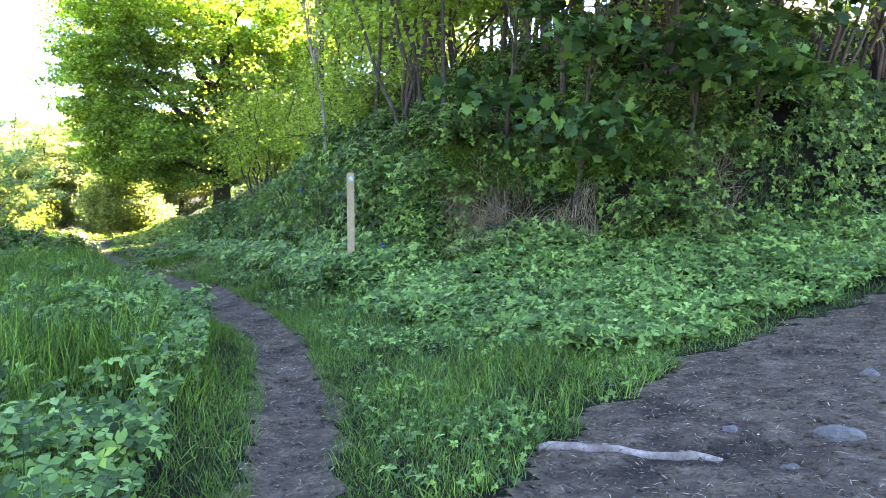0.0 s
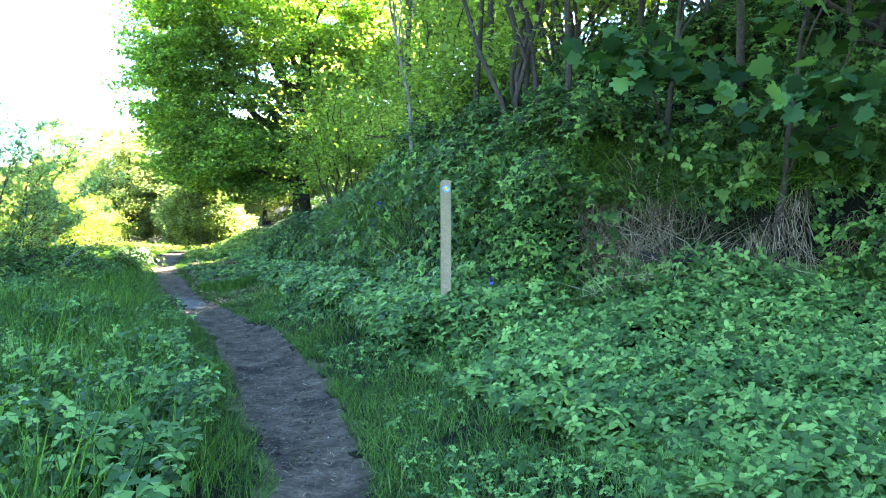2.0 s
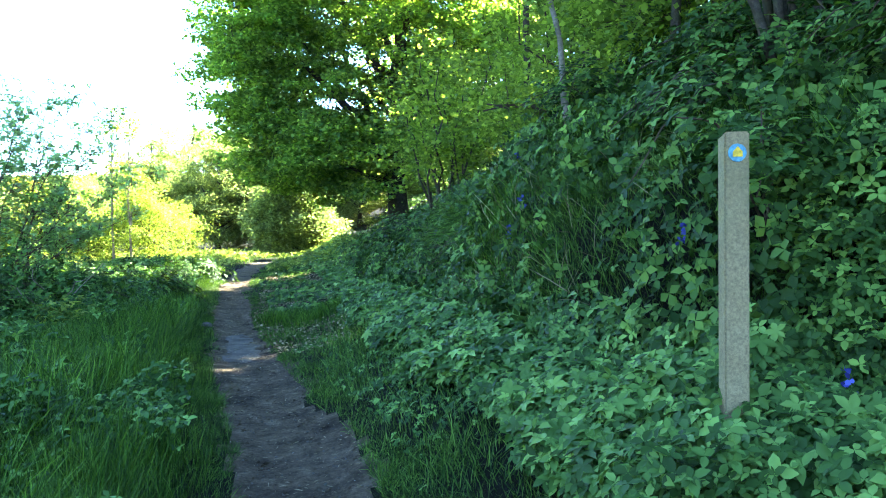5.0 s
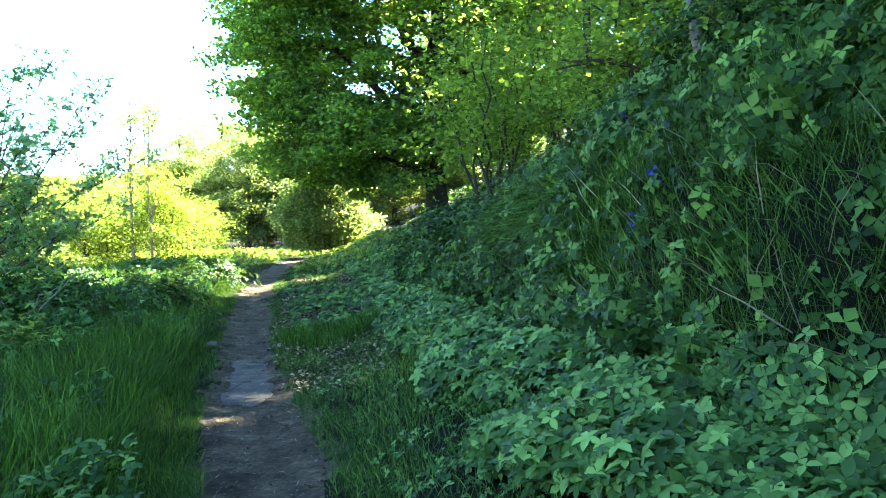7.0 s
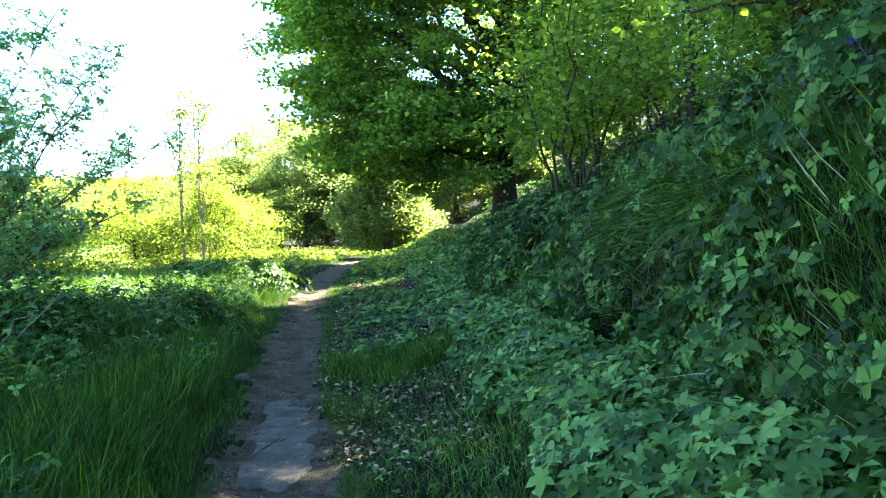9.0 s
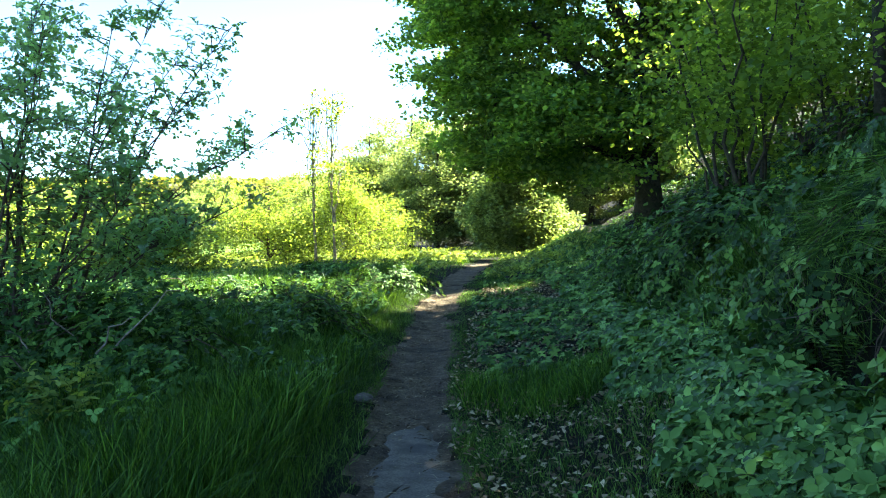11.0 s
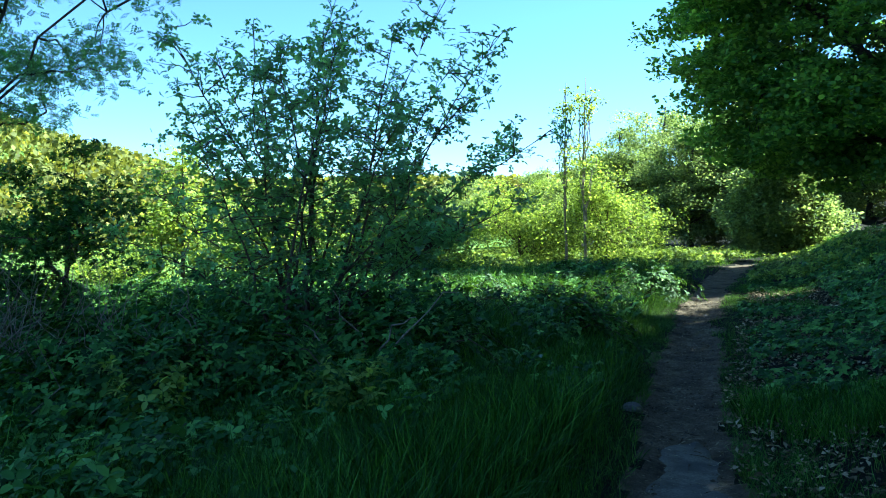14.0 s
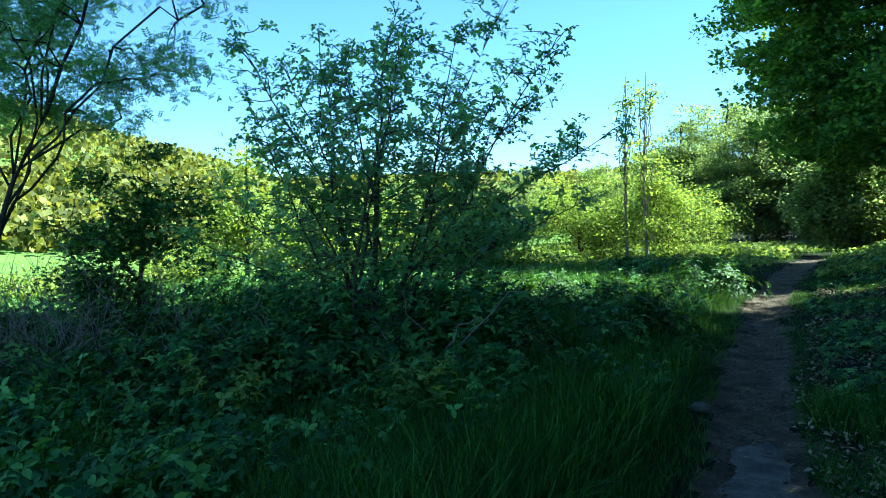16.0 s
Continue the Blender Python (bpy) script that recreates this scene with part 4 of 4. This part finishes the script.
# the big maple that leans over the path
tree("maple_tree", 5.8, 38.0, [(0, 0, 0), (-0.1, 0, 2.5), (0.1, 0, 6), (-0.1, 0, 9), (-0.2, 0, 12)],
     [(-5.6, -0.3, 5.3, 1.5, 2.2, 1.3), (-5.2, 0, 7.7, 2.0, 2.4, 1.7), (-5.0, -0.5, 3.9, 1.35, 2.0, 1.0), (-3.5, -1.2, 2.2, 1.3, 1.8, 0.8), (-2.8, -0.6, 4.3, 1.9, 2.6, 1.6),
      (-1.8, -1.5, 1.4, 1.3, 1.6, 0.6), (0.2, 0.4, 3.9, 1.9, 2.4, 1.8), (-0.2, 0.2, 6.6, 2.9, 3.0, 2.0), (-2.6, 0, 8.6, 3.0, 3.0, 2.0), (3.4, 1.5, 5.2, 2.2, 2.4, 2.4), (-4.3, 0.2, 9.2, 2.6, 2.4, 1.6), (-4.4, 0.2, 6.2, 2.0, 2.2, 1.6), (-2.4, -2.0, 2.8, 1.7, 1.8, 1.0), (2.2, 0.5, 7.8, 2.4, 2.4, 1.8), (-4.3, -0.5, 4.7, 1.9, 2.0, 1.2), (-5.2, -0.6, 3.2, 1.3, 1.6, 0.9), (-5.4, -0.4, 4.0, 1.3, 1.6, 0.9), (-3.6, -0.6, 1.9, 1.6, 1.6, 0.6), (-4.6, -0.2, 3.0, 1.5, 1.6, 0.9), (-2.6, -0.6, 1.6, 1.6, 1.6, 0.6), (-4.2, -0.8, 2.4, 1.5, 1.7, 0.7), (-3.0, -0.9, 3.3, 1.9, 2.0, 1.0), (-1.2, -1.0, 2.8, 1.8, 1.8, 1.0), (-5.0, 0.1, 6.4, 1.8, 2.0, 1.3), (0.6, 0, 9.8, 2.8, 2.6, 1.6)],
     165000, STAR, 0.108, M_MAPLE, M_BARK, 0.36, "large spreading maple tree with dense dark green foliage", clumps=1050, limbs=34, seed=43, clump_r=0.42, sides=10, flat=0.25, hollow=0.5)

# sycamore saplings on the bank near the dirt track
SYC = [(6.2, 9.7, 3.4, 51), (7.6, 9.1, 3.0, 52), (5.6, 10.7, 3.8, 53), (8.9, 9.3, 3.4, 54)]
for sx0, sy0, sh, sd in SYC:
    tree("sycamore_sapling", sx0, sy0, [(0, 0, 0), (0.05, -0.2, sh * 0.5), (0.1, -0.5, sh)],
         [(0, -0.9, sh * 0.35, 1.0, 0.8, 0.6), (0.2, -1.0, sh * 0.7, 1.3, 0.9, 0.8), (0, -0.4, sh * 1.05, 1.4, 1.1, 0.7)], 1100, LOBED, 0.165, M_SYC, M_BARK, 0.032,
         "young sycamore with broad lobed leaves hanging over the bank", "tree", "sycamores on the bank", clumps=26, limbs=8, seed=sd, clump_r=0.26, flat=0.3)

# thin pale trunks and hazel stems
tree("pale_sapling", 4.45, 15.8, [(0, 0, 0), (-0.05, 0.4, 1.2), (-0.25, 0.9, 3.0), (-0.35, 1.2, 5.5)], [(0, 1.0, 5.0, 2.0, 1.8, 1.3), (0.2, 0.8, 6.4, 1.8, 1.8, 1.2)],
     3500, WIDE, 0.12, M_WOODLEAF, M_PALEBARK, 0.04, "slim pale-barked leaning sapling on the bank", clumps=40, limbs=7, seed=61, clump_r=0.4)


def hazel(x, y, h, seed, label="many-stemmed hazel with thin upright stems"):
    rng = np.random.default_rng(seed)
    z = float(height(x, y)) - 0.15
    top = thing("hazel", x, y, z, label, "tree", "hazels on the hillside")
    cs = []
    for k in range(8):
        a = np.array((rng.normal(0, 0.15), rng.normal(0, 0.15), 0))
        e = a + np.array((rng.normal(-0.3, 0.8), rng.normal(0, 0.8), h * rng.uniform(0.7, 1.1)))
        p = bent(a, e, 0, 0.2, 8, rng)
        part("stem", mesh_np("stem", *tube(p, np.linspace(0.04, 0.01, 8), 6), M_BARK, True), top)
        cs += [along(p, u) + rng.normal(0, 0.5, 3) for u in rng.uniform(0.5, 1.0, 9)]
    cs = np.array(cs)
    part("crown", mesh_np("crown", *crown_leaves(cs, 0.42 * rng.uniform(0.6, 1.4, len(cs)), 3800, WIDE, 0.12, rng, 0.4), M_WOODLEAF), top)
    return top


HAZ = [hazel(7.6, 17.4, 5.0, 71), hazel(7.4, 24.0, 5.5, 72), hazel(5.6, 27.5, 4.6, 73)]
for k, (hx, hy) in enumerate(((7.0, 15.5), (10.5, 20.0), (8.0, 29.5), (9.5, 34.0), (11.0, 27.0), (7.6, 12.6), (10.5, 12.0), (12.5, 17.0), (10.0, 38.0), (6.2, 30.5), (5.4, 13.6), (9.0, 11.2), (11.4, 10.4), (13.0, 10.6))):
    copy_thing(HAZ[k % 3], pose(hx, hy, float(height(hx, hy)) - 0.15, 0, 0, 67 * k))


# tall woodland on the hill
def wood_tree(x, y, h, seed, material, label, leaves=7000):
    return tree("woodland_tree", x, y, [(0, 0, 0), (0.1, 0, h * 0.4), (-0.1, 0.1, h * 0.75), (0, 0, h)],
                [(0, 0, h * 0.75, h * 0.27, h * 0.27, h * 0.28), (h * 0.12, 0, h * 0.5, h * 0.22, h * 0.22, h * 0.16), (-h * 0.12, 0.3, h * 0.6, h * 0.2, h * 0.22, h * 0.2)],
                leaves, WIDE, 0.38, material, M_BARK, h * 0.011, label, "tree", "trees on the hillside", clumps=110, limbs=9, seed=seed, clump_r=0.6)


WOOD = [wood_tree(18.5, 38.5, 13, 81, M_WOODLEAF, "tall slim woodland tree on the hillside"),
        wood_tree(13.0, 31.0, 14, 82, M_WOODLEAF, "tall slim woodland tree on the hillside"),
        wood_tree(10.5, 16.5, 12, 83, M_WOODLEAF, "tall slim woodland tree on the hillside")]
for k, (hx, hy) in enumerate(((12.5, 12.5), (15.5, 20.0), (18.5, 33.5), (19.5, 23.0), (17.0, 14.0), (20.0, 40.0),
                              (22.5, 29.0), (15.0, 9.5), (21.0, 16.0), (24.0, 36.0), (25.0, 22.0), (16.0, 45.0), (20.5, 48.0), (13.0, 49.0), (25.0, 45.0),
                              (9.4, 11.8), (11.8, 20.0))):
    copy_thing(WOOD[k % 3], pose(hx, hy, float(height(hx, hy)) - 0.12, 0, 0, 73 * k))


# added trees: high crowns, mostly out of view, that shade the meadow side and bank
SHADE_TREE = tree("woodland_tree", 10.8, 28.6, [(0, 0, 0), (0.1, 0, 6), (-0.1, 0.1, 12), (0, 0, 16.5)],
             [(0, 0, 14.2, 3.0, 3.0, 2.4), (-1.2, 1.2, 15.0, 2.4, 2.4, 2.0), (-1.0, -1.4, 15.2, 2.4, 2.4, 2.0)], 9000, WIDE, 0.34, M_WOODLEAF, M_BARK, 0.095,
             "added tall slim tree, its high crown out of view to cast shade", "tree", "trees on the hillside", clumps=130, limbs=9, seed=88, clump_r=0.6)
for k, (hx, hy, hs) in enumerate(((9.9, 24.6, 1.0), (12.1, 32.6, 1.02), (7.4, 27.0, 1.02), (8.1, 22.4, 1.0), (14.9, 26.2, 1.0), (13.8, 25.2, 0.82), (16.4, 29.7, 0.66), (11.3, 28.3, 0.75), (7.4, 14.2, 0.5), (9.2, 12.4, 0.55), (5.6, 12.9, 0.46), (6.9, 11.2, 0.46), (8.2, 10.2, 0.48), (5.2, 15.2, 0.46))):
    o = copy_thing(SHADE_TREE, pose(hx, hy, float(height(hx, hy)) - 0.12, 0, 0, 80 * k + 40))
    o.scale = (hs, hs, hs)


# ---- clearing and beyond ----
def bush(name, x, y, rx, h, leaves, material, seed, label, size=0.11, category="bush", group="", lobes=None, bark=M_TWIG):
    return tree(name, x, y, [(0, 0, 0), (0.05, 0, h * 0.5), (0, 0.1, h * 0.9)],
                lobes or [(0, 0, h * 0.5, rx, rx, h * 0.48), (rx * 0.4, 0, h * 0.35, rx * 0.7, rx * 0.8, h * 0.33), (-rx * 0.4, 0.2, h * 0.4, rx * 0.7, rx * 0.7, h * 0.38)],
                leaves, WIDE, size, material, bark, 0.06, label, category, group, clumps=60, limbs=7, seed=seed, clump_r=0.3 + 0.06 * rx, sides=6)


for k, (bx0, by0, br, bh) in enumerate(((5.5, 16.2, 1.2, 1.7), (5.7, 18.9, 1.3, 1.8), (6.6, 21.4, 1.4, 1.9))):
    bush("bank_shrub", bx0, by0, br, bh, 6000, M_WOODLEAF, 170 + k, "dark leafy shrub overhanging the bank", 0.075, "bush", "shrubs on the bank")
bush("willow_bush", -3.6, 42.5, 1.9, 3.6, 20000, M_SPRING, 91, "bright sunlit yellow-green willow bush", 0.075)
bush("willow_bush", -6.4, 41.5, 2.0, 3.2, 20000, M_SPRING, 92, "bright sunlit yellow-green willow bush", 0.075)
for bx0, by0, bh, bs in ((-4.55, 40.6, 6.1, 93), (-4.0, 41.0, 6.3, 94)):
    tree("birch_sapling", bx0, by0, [(0, 0, 0), (-0.05, 0, bh * 0.5), (0.0, 0, bh)], [(0, 0, bh * 0.85, 0.55, 0.5, bh * 0.16), (0, 0, bh * 0.55, 0.5, 0.5, bh * 0.2)],
         850, STAR, 0.075, M_SPRING, M_PALEBARK, 0.05, "thin birch sapling with sparse spring leaves", "tree", "birch saplings", clumps=40, limbs=10, seed=bs, clump_r=0.16, sides=6, twig_r=0.008)
bush("conical_bush", -12.7, 31.6, 1.3, 4.3, 5000, M_SPRING, 95, "tall pointed sunlit yellow-green bush",
     lobes=[(0, 0, 1.4, 1.3, 1.2, 1.2), (0, 0, 2.6, 0.85, 0.8, 0.9), (0, 0, 3.6, 0.4, 0.4, 0.8)])
for k, (bx0, by0, br, bh) in enumerate(((-16, 33, 1.6, 1.3), (-10.3, 32.5, 1.6, 2.4), (-8.6, 29.5, 1.5, 2.2), (-9.6, 36.5, 2.0, 3.0), (-14.5, 27.0, 1.3, 0.9), (-6.8, 33.5, 1.4, 2.0))):
    bush("hedge_bush", bx0, by0, br, bh, 10000, M_SPRING, 100 + k, "sunlit leafy hedge bush at the meadow edge", 0.085, "bush", "hedge bushes")

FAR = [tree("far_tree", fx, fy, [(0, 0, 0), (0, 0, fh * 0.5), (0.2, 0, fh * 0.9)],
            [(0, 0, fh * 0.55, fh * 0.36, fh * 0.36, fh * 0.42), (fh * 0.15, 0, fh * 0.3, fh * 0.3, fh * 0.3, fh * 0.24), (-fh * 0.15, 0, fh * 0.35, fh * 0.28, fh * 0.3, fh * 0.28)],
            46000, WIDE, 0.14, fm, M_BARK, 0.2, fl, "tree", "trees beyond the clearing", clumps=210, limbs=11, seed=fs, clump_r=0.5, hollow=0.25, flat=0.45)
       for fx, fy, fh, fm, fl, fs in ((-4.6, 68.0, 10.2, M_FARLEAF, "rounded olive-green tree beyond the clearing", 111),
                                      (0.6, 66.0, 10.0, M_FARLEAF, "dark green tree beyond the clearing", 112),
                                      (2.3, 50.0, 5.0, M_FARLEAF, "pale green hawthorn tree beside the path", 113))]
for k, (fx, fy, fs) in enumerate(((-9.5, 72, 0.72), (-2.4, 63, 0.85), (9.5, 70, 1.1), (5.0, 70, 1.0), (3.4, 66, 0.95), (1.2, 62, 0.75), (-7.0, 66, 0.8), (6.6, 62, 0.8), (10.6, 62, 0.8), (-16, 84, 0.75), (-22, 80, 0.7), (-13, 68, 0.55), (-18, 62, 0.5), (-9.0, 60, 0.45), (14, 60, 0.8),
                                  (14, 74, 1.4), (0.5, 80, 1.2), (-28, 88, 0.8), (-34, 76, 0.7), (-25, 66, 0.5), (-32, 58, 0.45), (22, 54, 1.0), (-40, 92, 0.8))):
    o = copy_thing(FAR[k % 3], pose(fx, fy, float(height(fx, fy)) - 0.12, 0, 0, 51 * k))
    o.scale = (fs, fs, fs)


def far_wood():
    rng = np.random.default_rng(120)
    az = np.radians(rng.uniform(-18, 78, 5200))
    r = rng.uniform(105, 260, 5200) ** 1.0
    x, y = -r * np.sin(az), r * np.cos(az)
    keep = (vnoise(x * 0.018, y * 0.018, 50) > 0.22)
    x, y = x[keep], y[keep]
    z = height(x, y)
    n = len(x)
    c = np.stack([x, y, z + 2.2], 1)
    k = 18
    d = unit(rng.normal(size=(n, k, 3))) * np.array([2.6, 2.6, 2.8]) * rng.uniform(0.7, 1.1, (n, k, 1))
    d[:, :, 2] = np.abs(d[:, :, 2]) - 1.5
    pos = (c[:, None] + d).reshape(-1, 3)
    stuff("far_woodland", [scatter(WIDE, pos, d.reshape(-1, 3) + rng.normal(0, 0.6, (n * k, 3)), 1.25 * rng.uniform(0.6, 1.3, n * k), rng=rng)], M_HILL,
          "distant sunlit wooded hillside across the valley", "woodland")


far_wood()


# ---- small plants and litter ----
def bluebell(x, y, seed):
    rng = np.random.default_rng(seed)
    z = float(height(x, y)) - 0.02
    top = thing("bluebell", x, y, z, "violet-blue bluebell flower on the bank", "flower", "bluebells")
    p = bent((0, 0, 0), (rng.normal(0, 0.04) - 0.06, rng.normal(0, 0.04) - 0.05, 0.36), 0, 0.1, 6, rng)
    part("stalk", mesh_np("stalk", *tube(p, np.linspace(0.004, 0.002, 6), 5), M_GRASS), top)
    q = along(p, rng.uniform(0.65, 1, 9)) + rng.normal(0, 0.012, (9, 3))
    part("flowers", mesh_np("flowers", *scatter(STAR, np.repeat(q, 2, 0), rng.normal(0, 1, (18, 3)), 0.024 * rng.uniform(0.7, 1.2, 18), rng=rng), M_BELL), top)


for k, (bx0, by0) in enumerate(((3.95, 11.05), (4.3, 10.95), (4.2, 11.1), (4.45, 10.95), (3.62, 15.2), (3.7, 15.0), (4.1, 16.5), (3.9, 12.4))):
    bluebell(bx0, by0, 130 + k)


def fern(x, y, s, seed):
    rng = np.random.default_rng(seed)
    top = thing("fern", x, y, float(height(x, y)) - 0.02, "small green fern with arching fronds", "fern", "ferns")
    for k in range(6):
        a = k * 1.05 + rng.uniform(-0.2, 0.2)
        u = np.linspace(0.05, 1, 16)
        line = np.stack([np.cos(a) * u * s, np.sin(a) * u * s, s * 0.9 * np.sin(u * 1.9)], 1)
        side = np.array((-np.sin(a), np.cos(a), 0))
        pos = np.repeat(line, 2, 0)
        head = np.stack([side if i % 2 else -side for i in range(32)]) + rng.normal(0, 0.08, (32, 3))
        size = np.repeat(0.32 * s * np.sin(np.pi * (0.12 + 0.86 * u)), 2)
        part("frond", mesh_np("frond", *joined([scatter(simple_leaf(0.14, 0.03, 0.1), pos, np.tile((0, 0, 1.0), (32, 1)), size, head, rng), tube(line, np.linspace(0.004, 0.0015, 16), 4)]), M_GRASS), top)


for k, (fx, fy, fs) in enumerate(((3.2, 15.9, 0.28), (3.5, 14.6, 0.3), (3.45, 18.3, 0.3), (5.0, 10.0, 0.3), (3.2, 20.2, 0.26))):
    fern(fx, fy, fs, 140 + k)


def litter():
    rng = np.random.default_rng(150)
    x, y = rng.uniform(-0.8, 7.5, 190000), 0.6 + 29 * rng.uniform(0, 1, 190000) ** 1.6
    q = bare(x, y) & (into_hill(x, y) < 0)
    x, y = x[q], y[q]
    z = height(x, y) - 0.05 * np.clip(1.3 - path_half(x, y), 0, 1) + 0.012
    pos = np.stack([x, y, z], 1)
    n = len(x)
    half = int(n * 0.62)
    nrm = rng.normal(0, 0.25, (n, 3)) + (0, 0, 1)
    stuff("leaf_litter", [scatter(simple_leaf(0.05, 0.03, 0.05), pos[:half], nrm[:half], rng.uniform(0.012, 0.075, half) * rng.uniform(0.25, 1, half), rng=rng)], M_STRAW, "dry leaf scraps and bits of straw on the path", "litter")
    stuff("petals", [scatter(simple_leaf(0.35, 0.1, 0.1), pos[half:half + 160], nrm[half:half + 160], rng.uniform(0.008, 0.018, 160), rng=rng)], M_PETAL, "fallen white petals scattered on the path", "petals")
    tw, cr = [], []
    for i in range(half + 400, half + 850):
        a = rng.uniform(0, 6.28)
        ln = rng.uniform(0.04, 0.16)
        e = pos[i] + (math.cos(a) * ln, math.sin(a) * ln, 0.004)
        tw.append(tube(bent(pos[i], e, 0.004, 0.2, 4, rng), [0.003, 0.003, 0.0025, 0.002], 4))
    stuff("small_twigs", tw, M_TWIG, "small dark twigs lying on the path", "twigs")
    peb = []
    ico = np.array([(1, 0, 0), (-1, 0, 0), (0, 1, 0), (0, -1, 0), (0, 0, 0.7), (0, 0, -0.7)])
    fc = np.array([(0, 2, 4), (2, 1, 4), (1, 3, 4), (3, 0, 4), (2, 0, 5), (1, 2, 5), (3, 1, 5), (0, 3, 5)])
    m = min(n, 9000)
    cl = slice(half + 900, half + 9200)
    k = len(x[cl])
    stuff("clods", [scatter((ico, fc), pos[cl] - (0, 0, 0.01), nrm[cl], rng.uniform(0.004, 0.026, k) * rng.uniform(0.4, 1, k), rng=rng)], M_PATH, "small dark clods of trodden earth", "soil")
    stuff("pebbles", [scatter((ico, fc), pos[-m:] - (0, 0, 0.008), nrm[-m:], rng.uniform(0.003, 0.014, m) * rng.uniform(0.5, 1, m), rng=rng)], M_STONE, "small grey pebbles and crumbs of earth", "gravel")


litter()


def loose_leaves():
    rng = np.random.default_rng(155)
    x, y = rng.uniform(1.2, 3.4, 11000), rng.uniform(17, 31, 11000)
    q = right_of_path(x, y) & (into_hill(x, y) < 0)
    x, y = x[q], y[q]
    n = len(x)
    pos = np.stack([x, y, height(x, y) + rng.uniform(0.005, 0.05, n)], 1)
    stuff("dead_leaves", [scatter(simple_leaf(0.3, 0.12, 0.1), pos, rng.normal(0, 0.35, (n, 3)) + (0, 0, 1), rng.uniform(0.025, 0.06, n), rng=rng)], M_STRAW,
          "pale brown dead leaves lying on bare soil", "litter")


loose_leaves()


def dry_stems():
    rng = np.random.default_rng(156)
    pieces = []
    for k in range(260):
        x, y = rng.normal(-4.9, 0.9), rng.normal(18.6, 0.5)
        a = np.array((x, y, float(height(x, y))))
        e = a + (rng.normal(0, 0.45), rng.normal(-0.1, 0.3), rng.uniform(0.6, 1.3))
        pieces.append(tube(bent(a, e, 0.05, 0.3, 6, rng), np.linspace(0.005, 0.002, 6), 4))
    stuff("dry_stems", pieces, M_DEADWOOD, "tangle of dry bleached stems below the shrubs", "stems")


dry_stems()


# The paler leaf colour imitates sun dapples on the brambles.
def dapple_shoots(x, y, seed):
    rng = np.random.default_rng(seed)
    top = thing("dapple_shoots", x, y, float(height(x, y)) - 0.03, "clump of shoots among brambles, coloured yellow-green like a patch of sun", "plant")
    pos = []
    for k in range(9):
        e = np.array((rng.normal(0, 0.22), rng.normal(0, 0.16), rng.uniform(0.42, 0.68)))
        p = bent((e[0] * 0.3, e[1] * 0.3, 0), e, 0.03, 0.15, 6, rng)
        part("stem", mesh_np("stem", *tube(p, np.linspace(0.005, 0.002, 6), 5), M_GRASS, True), top)
        pos.append(along(p, rng.uniform(0.45, 1, 13)) + rng.normal(0, 0.03, (13, 3)))
    pos = np.concatenate(pos)
    part("foliage", mesh_np("foliage", *scatter(TREFOIL, pos, rng.normal(0, 0.4, (len(pos), 3)) + (0, -0.2, 0.9), 0.062 * rng.uniform(0.6, 1.2, len(pos)), rng=rng), M_SPRING), top)


dapple_shoots(-0.98, 18.45, 180)
dapple_shoots(-1.9, 17.9, 181)


# ---- old stone wall showing through the bank ----
def wall_stones(x, y, turn, rows, cols, seed, label):
    rng = np.random.default_rng(seed)
    z0 = float(height(x, y)) - 0.15
    wall = thing("ruined_wall", x, y, z0, label, "wall", "", "structure")
    meshes = []
    for k in range(4):
        bm = bmesh.new()
        bmesh.ops.create_cube(bm, size=1)
        bmesh.ops.subdivide_edges(bm, edges=bm.edges[:], cuts=1, use_grid_fill=True)
        for v in bm.verts:
            n = v.co.normalized()
            v.co = v.co * 0.72 + n * 0.17 + Vector(rng.normal(0, 0.03, 3))
        me = bpy.data.meshes.new("stone")
        bm.to_mesh(me)
        bm.free()
        me.materials.append(M_WALLSTONE)
        meshes.append(me)
    z = 0.0
    for r in range(rows):
        h = rng.uniform(0.10, 0.17)
        u = -cols * 0.15 + (0.12 if r % 2 else 0)
        for c in range(cols):
            w = rng.uniform(0.2, 0.4)
            ob = part("stone", meshes[rng.integers(0, 4)], wall)
            ob.matrix_local = pose(u + w / 2, rng.normal(0, 0.02) + r * 0.03, z + h / 2, rng.normal(0, 3), rng.normal(0, 3), rng.normal(0, 4)) @ Matrix.Diagonal((w, 0.28, h, 1))
            u += w
        z += h * 0.97
    wall.rotation_euler = (0, 0, radians(turn))


wall_stones(9.8, 8.0, -12, 2, 7, 161, "mossy old dry stone wall half hidden by leaves")
wall_stones(5.35, 10.1, -38, 3, 2, 162, "few mossy stones showing in the bank")
